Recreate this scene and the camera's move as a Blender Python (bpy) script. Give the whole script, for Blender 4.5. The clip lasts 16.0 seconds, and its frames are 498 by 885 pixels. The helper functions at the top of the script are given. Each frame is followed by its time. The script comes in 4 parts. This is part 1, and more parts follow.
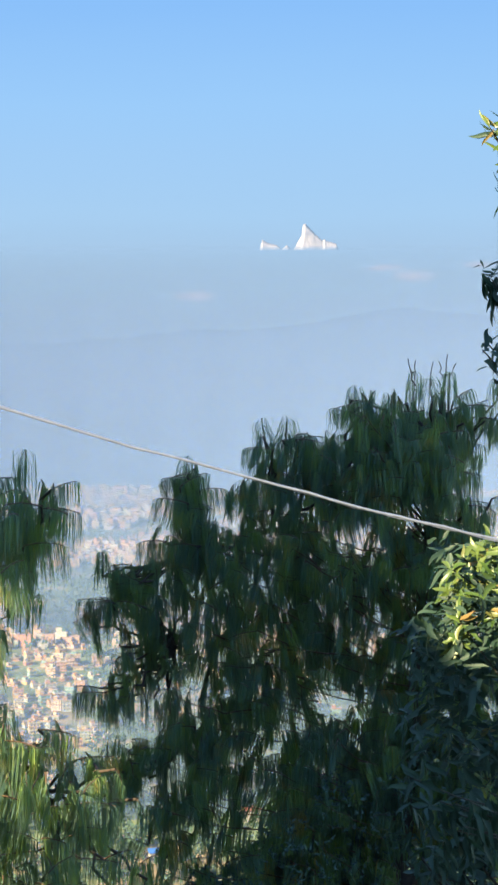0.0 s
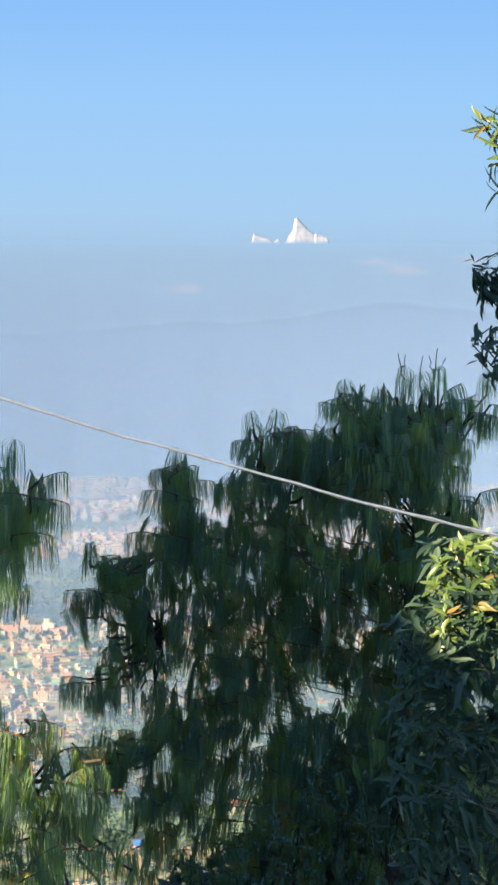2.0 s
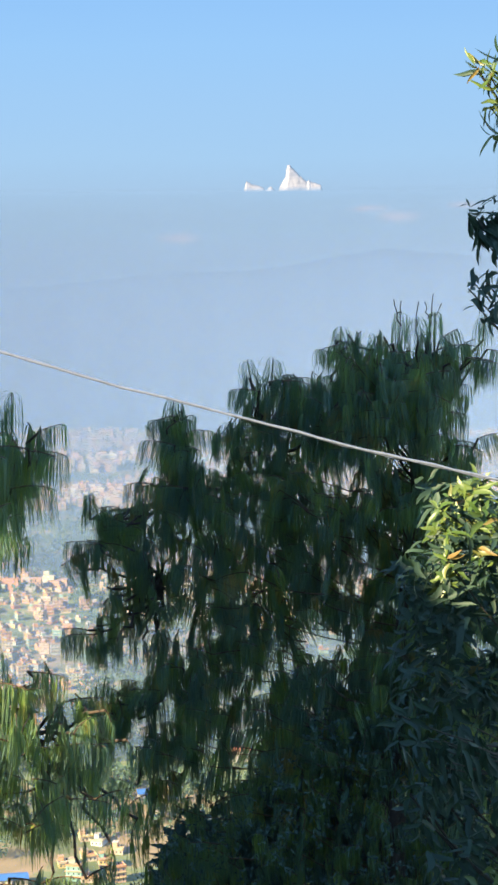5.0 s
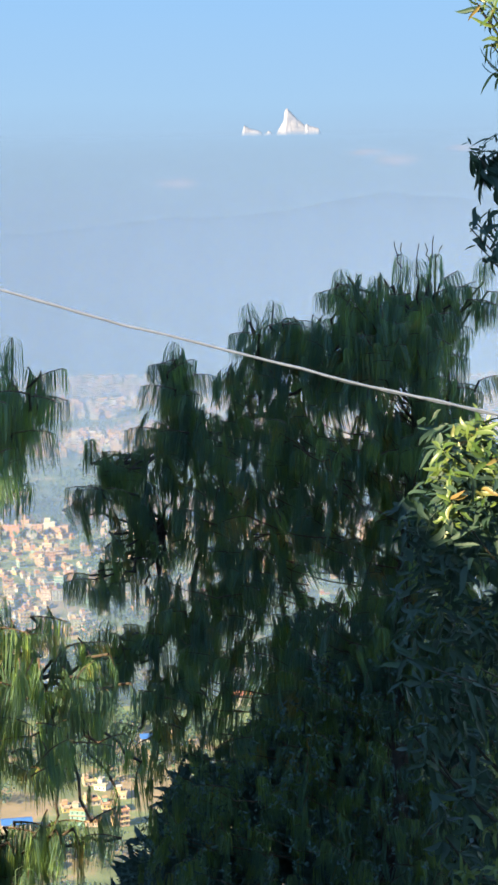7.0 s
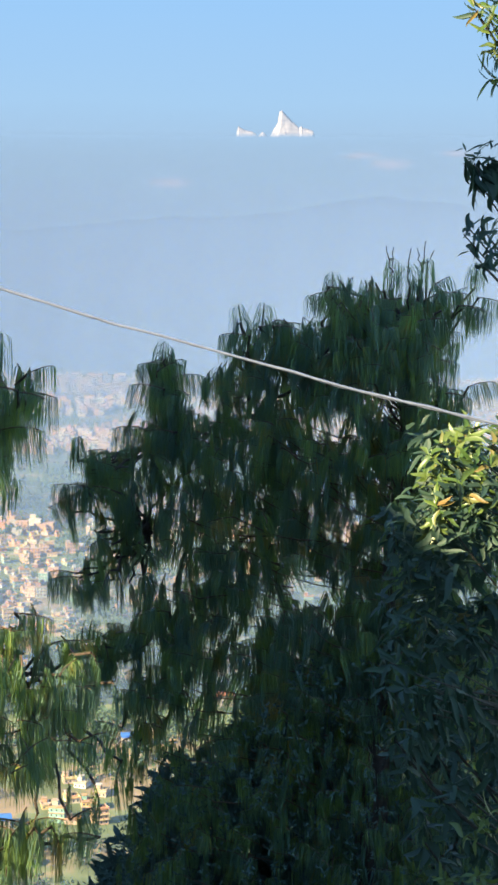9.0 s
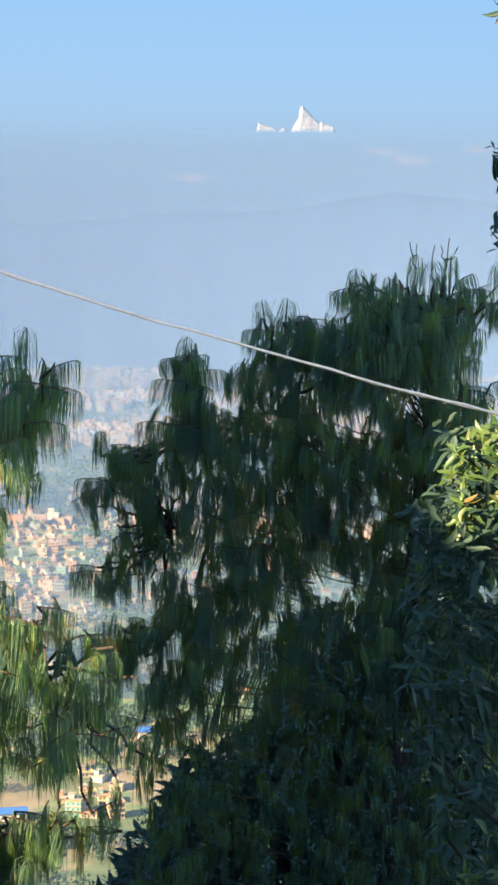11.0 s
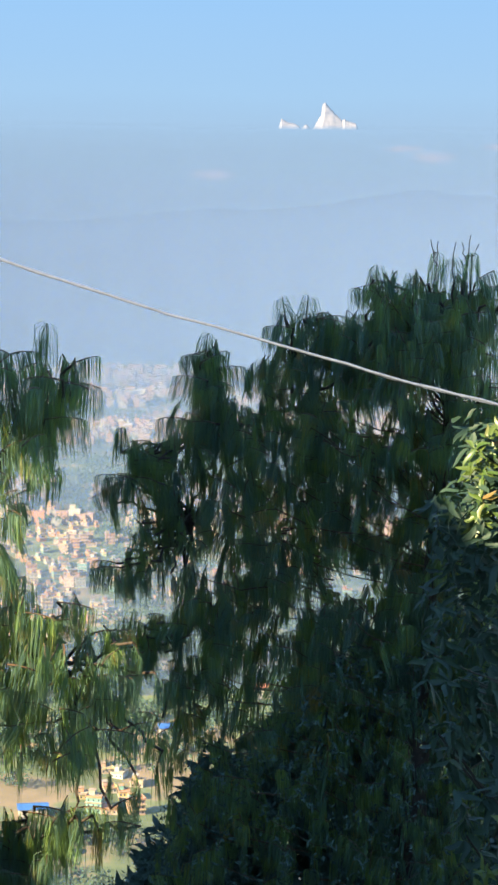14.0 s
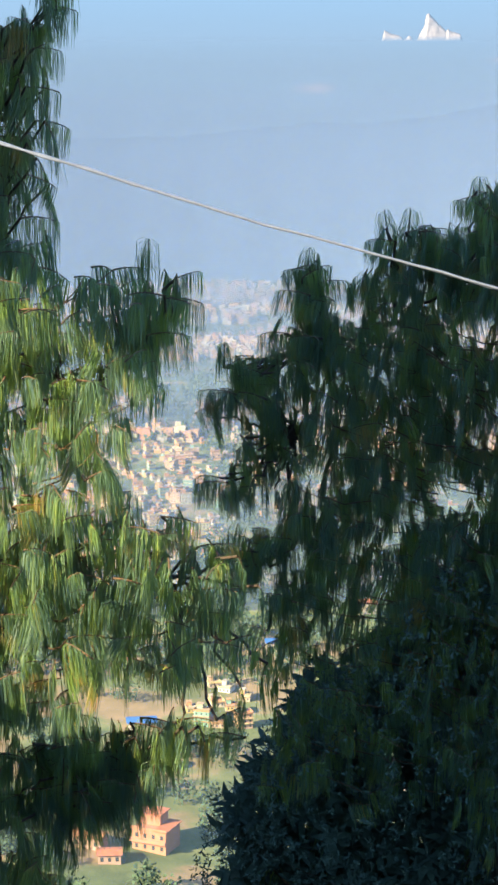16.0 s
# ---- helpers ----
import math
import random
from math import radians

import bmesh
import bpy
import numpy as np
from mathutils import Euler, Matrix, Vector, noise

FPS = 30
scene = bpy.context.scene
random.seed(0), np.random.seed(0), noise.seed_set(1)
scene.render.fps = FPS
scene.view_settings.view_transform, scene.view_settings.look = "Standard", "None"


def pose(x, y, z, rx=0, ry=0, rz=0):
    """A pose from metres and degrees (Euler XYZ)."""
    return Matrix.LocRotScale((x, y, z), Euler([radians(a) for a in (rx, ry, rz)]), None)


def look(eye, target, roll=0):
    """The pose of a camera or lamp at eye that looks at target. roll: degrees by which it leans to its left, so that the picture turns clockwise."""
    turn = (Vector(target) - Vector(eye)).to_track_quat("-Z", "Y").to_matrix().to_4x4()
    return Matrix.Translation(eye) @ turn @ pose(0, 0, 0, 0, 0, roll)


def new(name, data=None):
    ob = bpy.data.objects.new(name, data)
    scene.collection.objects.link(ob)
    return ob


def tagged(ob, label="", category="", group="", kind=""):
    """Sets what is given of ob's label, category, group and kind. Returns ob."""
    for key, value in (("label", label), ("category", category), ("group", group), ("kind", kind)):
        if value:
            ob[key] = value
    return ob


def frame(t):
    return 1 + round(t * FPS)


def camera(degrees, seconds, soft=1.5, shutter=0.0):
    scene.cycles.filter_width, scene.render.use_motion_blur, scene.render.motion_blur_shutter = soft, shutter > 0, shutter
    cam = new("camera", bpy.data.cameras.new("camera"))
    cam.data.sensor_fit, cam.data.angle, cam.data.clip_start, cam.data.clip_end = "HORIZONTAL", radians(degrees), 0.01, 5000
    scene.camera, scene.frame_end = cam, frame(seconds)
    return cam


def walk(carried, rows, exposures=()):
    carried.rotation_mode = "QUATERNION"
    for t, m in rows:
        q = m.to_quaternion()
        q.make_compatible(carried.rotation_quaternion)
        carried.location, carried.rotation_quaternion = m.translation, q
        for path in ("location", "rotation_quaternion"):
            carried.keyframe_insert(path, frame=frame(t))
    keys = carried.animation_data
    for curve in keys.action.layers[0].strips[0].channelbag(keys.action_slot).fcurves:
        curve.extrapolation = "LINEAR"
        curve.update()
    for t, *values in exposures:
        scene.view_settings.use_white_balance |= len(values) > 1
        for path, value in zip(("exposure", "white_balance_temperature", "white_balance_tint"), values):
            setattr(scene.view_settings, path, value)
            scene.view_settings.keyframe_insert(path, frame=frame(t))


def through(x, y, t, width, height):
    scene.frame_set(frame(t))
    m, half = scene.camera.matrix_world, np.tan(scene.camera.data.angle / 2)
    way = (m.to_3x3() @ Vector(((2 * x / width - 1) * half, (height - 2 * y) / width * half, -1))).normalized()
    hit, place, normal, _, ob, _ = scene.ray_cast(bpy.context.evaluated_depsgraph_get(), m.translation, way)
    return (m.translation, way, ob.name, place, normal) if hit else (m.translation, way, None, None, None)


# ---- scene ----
cam = camera(14.6, 16.0, soft=2.8)
PATH = [
    (0, (0.144, 0.828, -0.027), (0.087, 2.822, -0.18), -0.1),
    (0.5, (0.145, 0.816, -0.026), (0.08, 2.81, -0.177), -0.3),
    (1, (0.146, 0.821, -0.028), (0.078, 2.814, -0.181), -0.2),
    (1.5, (0.143, 0.834, -0.03), (0.086, 2.827, -0.187), 0.1),
    (2, (0.145, 0.824, -0.03), (0.099, 2.817, -0.19), 0.5),
    (2.5, (0.145, 0.825, -0.032), (0.106, 2.817, -0.202), 0.5),
    (3, (0.146, 0.828, -0.031), (0.113, 2.82, -0.211), -0.0),
    (3.5, (0.144, 0.828, -0.031), (0.108, 2.819, -0.218), -0.2),
    (4, (0.145, 0.818, -0.029), (0.104, 2.808, -0.225), -0.4),
    (6.5, (0.132, 0.834, -0.037), (0.088, 2.818, -0.286), -0.6),
    (7, (0.135, 0.835, -0.04), (0.092, 2.817, -0.308), -0.9),
    (7.5, (0.134, 0.833, -0.039), (0.089, 2.813, -0.319), -0.9),
    (8, (0.136, 0.832, -0.041), (0.104, 2.811, -0.325), -0.9),
    (8.5, (0.137, 0.833, -0.039), (0.112, 2.813, -0.321), -0.5),
    (9, (0.133, 0.846, -0.04), (0.103, 2.828, -0.307), 0.4),
    (9.5, (0.131, 0.829, -0.039), (0.089, 2.811, -0.303), 0.4),
    (11.8, (0.106, 0.835, -0.037), (0.054, 2.815, -0.312), 1.0),
    (12, (0.124, 0.834, -0.039), (0.072, 2.814, -0.312), 1.1),
    (12.5, (0.122, 0.841, -0.041), (0.067, 2.822, -0.314), 1.1),
    (13, (0.119, 0.831, -0.04), (0.052, 2.811, -0.316), 1.0),
    (13.5, (0.118, 0.831, -0.04), (0.046, 2.811, -0.313), 0.9),
    (14, (0.119, 0.83, -0.04), (0.048, 2.809, -0.315), 0.8),
    (14.5, (0.117, 0.834, -0.044), (0.028, 2.811, -0.33), 0.4),
    (15, (0.115, 0.828, -0.043), (-0.017, 2.802, -0.341), 0.0),
    (15.5, (0.119, 0.837, -0.044), (-0.049, 2.805, -0.361), -0.1),
    (16, (0.129, 0.817, -0.045), (-0.048, 2.776, -0.406), -0.1),
]
walk(cam, [(t, look(eye, target, roll)) for t, eye, target, roll in PATH], exposures=[(0, 2.15), (16, 2.15)])

# ---------------------------------------------------------------- light
SUN_TO = Vector((0.68, 0.58, -0.45)).normalized()      # the way the sunlight goes
sun = new("sun", bpy.data.lights.new("sun", "SUN"))
sun.data.energy, sun.data.angle, sun.data.color = 5.0, radians(0.53), (1.0, 0.84, 0.49)
sun.matrix_world = look((-60, -40, 40), Vector((-60, -40, 40)) + SUN_TO)

world = bpy.data.worlds.new("sky")
scene.world = world
world.use_nodes = True
wn = world.node_tree
sky = wn.nodes.new("ShaderNodeTexSky")
sky.sky_type, sky.sun_disc = "NISHITA", False
sky.sun_elevation = math.asin(-SUN_TO.z)
sky.sun_rotation = math.atan2(-SUN_TO.x, -SUN_TO.y)
sky.air_density, sky.dust_density, sky.ozone_density = 1.4, 0.2, 6.0
wn.nodes["Background"].inputs["Strength"].default_value = 0.097
wn.links.new(sky.outputs[0], wn.nodes["Background"].inputs["Color"])


# ---------------------------------------------------------------- materials
def lin(r, g, b):
    f = lambda c: c / 12.92 if c <= 0.04045 else ((c + 0.055) / 1.055) ** 2.4
    return (f(r / 255), f(g / 255), f(b / 255), 1)


class Mat:
    """A small node-building helper round one material."""

    def __init__(self, name):
        self.m = bpy.data.materials.new(name)
        self.m.use_nodes = True
        self.t = self.m.node_tree
        self.bsdf = self.t.nodes["Principled BSDF"]
        self.out = self.t.nodes["Material Output"]

    def n(self, kind, **kw):
        node = self.t.nodes.new("ShaderNode" + kind)
        for k, v in kw.items():
            node.inputs[k].default_value = v
        return node

    def link(self, a, b):
        self.t.links.new(a, b)

    def noise(self, scale, detail=3.0, where="Object", rough=0.55):
        co = self.n("TexCoord")
        tx = self.n("TexNoise", Scale=scale, Detail=detail, Roughness=rough)
        self.link(co.outputs[where], tx.inputs["Vector"])
        return tx.outputs["Fac"]

    def ramp(self, fac, stops):
        r = self.n("ValToRGB")
        while len(r.color_ramp.elements) < len(stops):
            r.color_ramp.elements.new(0.5)
        for e, (p, c) in zip(r.color_ramp.elements, stops):
            e.position, e.color = p, (*c[:3], 1)
        self.link(fac, r.inputs["Fac"])
        return r.outputs["Color"]

    def mix(self, fac, a, b, blend="MIX"):
        x = self.t.nodes.new("ShaderNodeMix")
        x.data_type, x.blend_type = "RGBA", blend
        for sock, v in ((x.inputs[0], fac), (x.inputs[6], a), (x.inputs[7], b)):
            if isinstance(v, (int, float)):
                sock.default_value = v
            elif isinstance(v, tuple):
                sock.default_value = (*v[:3], 1)
            else:
                self.link(v, sock)
        return x.outputs[2]

    def bump(self, height, strength=0.3, distance=0.01):
        b = self.n("Bump", Strength=strength, Distance=distance)
        self.link(height, b.inputs["Height"])
        self.link(b.outputs["Normal"], self.bsdf.inputs["Normal"])

    def colour(self, c, rough=0.7, metal=0.0):
        if isinstance(c, tuple):
            self.bsdf.inputs["Base Color"].default_value = (*c[:3], 1)
        else:
            self.link(c, self.bsdf.inputs["Base Color"])
        self.bsdf.inputs["Roughness"].default_value = rough
        self.bsdf.inputs["Metallic"].default_value = metal
        return self

    def leafy(self, through, amount):
        """Lets part of the light through a leaf or needle."""
        tr = self.n("BsdfTranslucent")
        if isinstance(through, tuple):
            tr.inputs["Color"].default_value = (*through[:3], 1)
        else:
            self.link(through, tr.inputs["Color"])
        mx = self.n("MixShader", Fac=amount)
        self.link(self.bsdf.outputs[0], mx.inputs[1])
        self.link(tr.outputs[0], mx.inputs[2])
        self.link(mx.outputs[0], self.out.inputs["Surface"])


def island(m):
    return m.n("NewGeometry").outputs["Random Per Island"]


def place_noise(m, scale, detail=2.0):
    """Noise by place in the world, so that neighbouring tufts differ."""
    tx = m.n("TexNoise", Scale=scale, Detail=detail, Roughness=0.5)
    m.link(m.n("NewGeometry").outputs["Position"], tx.inputs["Vector"])
    return tx.outputs["Fac"]


def needle_material():
    m = Mat("pine_needles")
    a = m.ramp(island(m), [(0.0, (0.074, 0.128, 0.128)), (0.5, (0.092, 0.157, 0.129)), (0.93, (0.125, 0.202, 0.110)), (0.99, (0.22, 0.20, 0.07)), (1.0, (0.34, 0.16, 0.05))])
    tuft = m.ramp(place_noise(m, 6.0), [(0.36, (0.72, 0.80, 0.96)), (0.50, (0.95, 0.98, 0.95)), (0.62, (1.6, 1.45, 0.66))])
    c = m.mix(1.0, a, tuft, "MULTIPLY")
    dead = m.ramp(place_noise(m, 4.3, 3.0), [(0.61, (0, 0, 0)), (0.70, (0.75, 0.75, 0.75))])
    c = m.mix(dead, c, m.mix(island(m), (0.17, 0.19, 0.05), (0.48, 0.17, 0.05)))
    m.colour(c, 0.5)
    m.bsdf.inputs["Specular IOR Level"].default_value = 0.38
    m.leafy(m.mix(0.65, c, (0.33, 0.47, 0.04)), 0.38)
    return m.m


def bark_material(name, dark, light, scale=30):
    m = Mat(name)
    f = m.noise(scale, 5.0)
    m.colour(m.ramp(f, [(0.3, dark), (0.7, light)]), 0.9)
    m.bump(f, 0.6, 0.01)
    return m.m


def leaf_material(name, base, old, shine=0.3):
    m = Mat(name)
    own = m.n("ObjectInfo").outputs["Random"]
    k = m.mix(0.5, island(m), own)
    c = m.ramp(k, [(0.0, tuple(0.4 * v for v in base)), (0.55, base), (0.88, tuple(1.5 * v for v in base)), (0.97, old)])
    c = m.mix(m.noise(60, 3.0), c, m.mix(0.3, c, (0.02, 0.05, 0.015)))
    m.colour(c, 0.55)
    m.bsdf.inputs["Specular IOR Level"].default_value = shine
    m.leafy(m.mix(0.8, c, m.mix(1.0, c, (2.0, 2.0, 1.2), "MULTIPLY")), 0.25)
    m.bump(m.noise(120, 2.0), 0.15, 0.002)
    return m.m


def young_leaf_material():
    m = Mat("young_leaf")
    own = m.n("ObjectInfo").outputs["Random"]
    c = m.ramp(own, [(0.0, (0.046, 0.086, 0.020)), (0.35, (0.069, 0.112, 0.026)), (0.72, (0.099, 0.135, 0.033)), (0.86, (0.145, 0.139, 0.046)), (1.0, (0.238, 0.125, 0.046))])
    c = m.mix(m.noise(60, 3.0), c, m.mix(0.25, c, (0.06, 0.12, 0.02)))
    m.colour(c, 0.38)
    m.leafy(m.mix(0.5, c, (0.18, 0.22, 0.035)), 0.28)
    return m.m


def plain_material(name, c, rough=0.8, spread=0.18, scale=3.0):
    m = Mat(name)
    f = m.noise(scale, 5.0)
    lo, hi = tuple(v * (1 - spread) for v in c[:3]), tuple(min(v * (1 + spread), 0.9) for v in c[:3])
    g = m.ramp(f, [(0.3, lo), (0.7, hi)])
    fine = m.noise(scale * 9, 3.0)
    m.colour(m.mix(0.15, g, m.ramp(fine, [(0.35, lo), (0.65, hi)])), rough)
    m.bump(fine, 0.2, 0.01)
    return m.m


def painted_material():
    """House paint in many tints, one to a house, weathered."""
    m = Mat("house_paint")
    own = m.n("ObjectInfo").outputs["Random"]
    r = m.ramp(own, [(0.0, (0.52, 0.18, 0.08)), (0.16, (0.60, 0.40, 0.28)), (0.32, (0.66, 0.28, 0.11)), (0.48, (0.72, 0.64, 0.56)), (0.60, (0.70, 0.44, 0.12)), (0.72, (0.24, 0.46, 0.40)), (0.82, (0.64, 0.30, 0.14)), (0.92, (0.45, 0.50, 0.50)), (1.0, (0.76, 0.72, 0.64))])
    stain = m.ramp(m.noise(0.35, 6.0), [(0.35, (0.51, 0.50, 0.48)), (0.62, (0.72, 0.72, 0.72))])
    m.colour(m.mix(1.0, r, stain, "MULTIPLY"), 0.85)
    return m.m


def roof_material():
    """Flat roofs of concrete, mud-brown or painted red oxide."""
    m = Mat("flat_roof")
    own = m.n("ObjectInfo").outputs["Random"]
    r = m.ramp(own, [(0.0, (0.45, 0.40, 0.35)), (0.35, (0.54, 0.32, 0.16)), (0.6, (0.56, 0.24, 0.10)), (0.8, (0.62, 0.56, 0.48)), (1.0, (0.58, 0.43, 0.17))])
    stain = m.ramp(m.noise(0.5, 6.0), [(0.35, (0.48, 0.47, 0.46)), (0.65, (0.74, 0.74, 0.74))])
    m.colour(m.mix(1.0, r, stain, "MULTIPLY"), 0.9)
    return m.m


def town_material():
    m = Mat("town_walls")
    r = m.ramp(island(m), [(0.0, (0.34, 0.13, 0.06)), (0.25, (0.36, 0.22, 0.13)), (0.45, (0.34, 0.17, 0.10)), (0.65, (0.38, 0.30, 0.22)), (0.85, (0.22, 0.20, 0.18)), (1.0, (0.42, 0.37, 0.30))])
    m.colour(m.mix(m.noise(0.2, 4.0), r, m.mix(0.3, r, (0.3, 0.28, 0.27))), 0.85)
    return m.m


def ground_material():
    m = Mat("valley_ground")
    broad = m.ramp(m.noise(0.032, 4.0), [(0.36, (0.055, 0.095, 0.04)), (0.46, (0.12, 0.17, 0.06)), (0.52, (0.19, 0.215, 0.095)), (0.57, (0.36, 0.235, 0.150))])
    patch = m.ramp(m.noise(0.06, 6.0), [(0.35, (0.42, 0.46, 0.34)), (0.65, (0.86, 0.82, 0.75))])
    c = m.mix(1.0, broad, patch, "MULTIPLY")
    m.colour(m.mix(0.25, c, m.ramp(m.noise(1.4, 5.0), [(0.3, (0.045, 0.06, 0.022)), (0.7, (0.22, 0.20, 0.11))])), 0.95)
    return m.m


def height_ramp(m, low, high):
    """0 to 1 from one height to another, by the object's own z."""
    co = m.n("TexCoord")
    sp = m.n("SeparateXYZ")
    m.link(co.outputs["Object"], sp.inputs[0])
    r = m.n("MapRange")
    for k, v in (("From Min", low), ("From Max", high)):
        r.inputs[k].default_value = v
    m.link(sp.outputs["Z"], r.inputs["Value"])
    return r.outputs["Result"], co


HAZE_LINE = 116.0            # height at which the glowing haze sheet thins, far off
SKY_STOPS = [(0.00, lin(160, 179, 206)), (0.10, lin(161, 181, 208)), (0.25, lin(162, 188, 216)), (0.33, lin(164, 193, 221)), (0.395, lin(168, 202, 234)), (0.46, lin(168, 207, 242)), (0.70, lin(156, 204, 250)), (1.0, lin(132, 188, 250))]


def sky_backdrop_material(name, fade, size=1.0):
    """The far sky, with haze put into its glowing colour; fade: thins above the haze line to a 40% veil that mutes the
    snow.
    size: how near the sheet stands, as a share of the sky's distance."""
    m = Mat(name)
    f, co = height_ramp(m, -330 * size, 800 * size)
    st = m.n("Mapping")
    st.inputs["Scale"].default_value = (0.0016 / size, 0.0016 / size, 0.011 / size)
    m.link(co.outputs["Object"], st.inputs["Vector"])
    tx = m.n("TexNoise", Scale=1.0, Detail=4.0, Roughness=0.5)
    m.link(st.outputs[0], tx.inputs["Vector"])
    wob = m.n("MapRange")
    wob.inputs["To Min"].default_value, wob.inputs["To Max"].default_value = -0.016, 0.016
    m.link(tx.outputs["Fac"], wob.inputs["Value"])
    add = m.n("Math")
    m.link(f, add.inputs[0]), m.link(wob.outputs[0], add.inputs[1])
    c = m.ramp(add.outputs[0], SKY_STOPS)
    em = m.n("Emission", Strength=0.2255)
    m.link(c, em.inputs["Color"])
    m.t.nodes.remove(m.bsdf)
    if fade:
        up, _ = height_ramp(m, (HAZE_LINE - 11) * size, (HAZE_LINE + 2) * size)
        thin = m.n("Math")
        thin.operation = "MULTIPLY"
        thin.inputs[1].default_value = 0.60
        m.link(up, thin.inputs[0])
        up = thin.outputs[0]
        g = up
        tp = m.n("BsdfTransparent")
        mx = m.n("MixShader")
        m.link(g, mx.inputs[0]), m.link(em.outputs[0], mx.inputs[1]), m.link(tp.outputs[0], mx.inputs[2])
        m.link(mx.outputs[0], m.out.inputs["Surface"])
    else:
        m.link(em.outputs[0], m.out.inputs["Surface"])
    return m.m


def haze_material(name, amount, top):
    """A blue-tinted sheet, lit by sun and sky, that stands in for haze: mostly clear, thinning upwards."""
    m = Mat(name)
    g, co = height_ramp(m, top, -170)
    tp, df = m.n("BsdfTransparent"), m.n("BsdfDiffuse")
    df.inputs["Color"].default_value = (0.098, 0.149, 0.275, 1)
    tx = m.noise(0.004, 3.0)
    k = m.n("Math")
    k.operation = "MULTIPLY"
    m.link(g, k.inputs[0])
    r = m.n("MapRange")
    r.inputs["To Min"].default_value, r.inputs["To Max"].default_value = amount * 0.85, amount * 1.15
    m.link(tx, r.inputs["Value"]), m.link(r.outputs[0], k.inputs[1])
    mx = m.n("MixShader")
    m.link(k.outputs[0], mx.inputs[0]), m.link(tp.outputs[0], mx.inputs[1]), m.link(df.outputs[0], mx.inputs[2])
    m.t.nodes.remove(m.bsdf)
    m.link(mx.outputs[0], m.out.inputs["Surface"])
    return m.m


def snow_material():
    m = Mat("snow_and_rock")
    co, st = m.n("TexCoord"), m.n("Mapping")
    st.inputs["Scale"].default_value = (0.022, 0.022, 0.10)
    st.inputs["Rotation"].default_value = (0, 0.12, 0)
    m.link(co.outputs["Object"], st.inputs["Vector"])
    tx = m.n("TexNoise", Scale=1.0, Detail=6.0, Roughness=0.65)
    m.link(st.outputs[0], tx.inputs["Vector"])
    f = tx.outputs["Fac"]
    wave = m.n("TexWave", Scale=0.030, Distortion=1.2, Detail=2.0)
    wave.wave_type, wave.bands_direction = "BANDS", "Z"
    m.link(co.outputs["Object"], wave.inputs["Vector"])
    snow = m.ramp(f, [(0.34, (0.200, 0.181, 0.207)), (0.44, (0.266, 0.233, 0.248)), (0.60, (0.318, 0.268, 0.268))])
    m.colour(m.mix(m.ramp(wave.outputs["Fac"], [(0.0, (0.6, 0.6, 0.6)), (0.12, (0, 0, 0))]), snow, (0.20, 0.185, 0.22)), 0.7)
    m.bump(f, 0.5, 4.0)
    return m.m


M_NEEDLE = needle_material()
M_BARK = bark_material("pine_bark", (0.022, 0.016, 0.013), (0.075, 0.048, 0.034))
M_TWIG = bark_material("pine_twig", (0.035, 0.022, 0.015), (0.13, 0.07, 0.035), 60)
M_LEAF = leaf_material("glossy_leaf", (0.042, 0.078, 0.060), (0.20, 0.14, 0.04), 0.3)
M_DARK = plain_material("dark_evergreen_leaf", (0.058, 0.096, 0.078), 0.8, 0.35, 1.6)
M_DARK.node_tree.nodes["Principled BSDF"].inputs["Specular IOR Level"].default_value = 0.2
M_YOUNG = young_leaf_material()
M_STEM = bark_material("leafy_twig", (0.022, 0.020, 0.016), (0.06, 0.05, 0.034), 80)
M_PAINT = painted_material()
M_TOWN = town_material()
M_ROOF = roof_material()
M_TILE = plain_material("red_roof", (0.355, 0.126, 0.067), 0.85, 0.25, 0.6)
M_GLASS = plain_material("dark_window", (0.05, 0.06, 0.08), 0.15, 0.3, 0.8)
M_TANK = plain_material("black_tank", (0.03, 0.03, 0.035), 0.5)
M_BLUE = plain_material("blue_sheet", (0.037, 0.118, 0.333), 0.5, 0.15, 1.0)
M_GROUND = ground_material()
M_WOOD = plain_material("valley_foliage", (0.043, 0.078, 0.047), 0.9, 0.4, 0.15)
M_BLOCK = plain_material("shade_block_grey", (0.30, 0.29, 0.28), 0.9, 0.1, 2.0)
M_CABLE = plain_material("cable_sheath", (0.130, 0.148, 0.215), 0.34, 0.2, 14.0)


# ---------------------------------------------------------------- helpers
def mesh_from(name, verts, faces, mats, slots=None, smooth=False):
    me = bpy.data.meshes.new(name)
    me.from_pydata([tuple(map(float, v)) for v in verts], [], faces)
    for m in mats:
        me.materials.append(m)
    if slots is not None:
        me.polygons.foreach_set("material_index", np.asarray(slots, dtype=np.int32))
    if smooth:
        me.polygons.foreach_set("use_smooth", [True] * len(me.polygons))
    me.update()
    return me


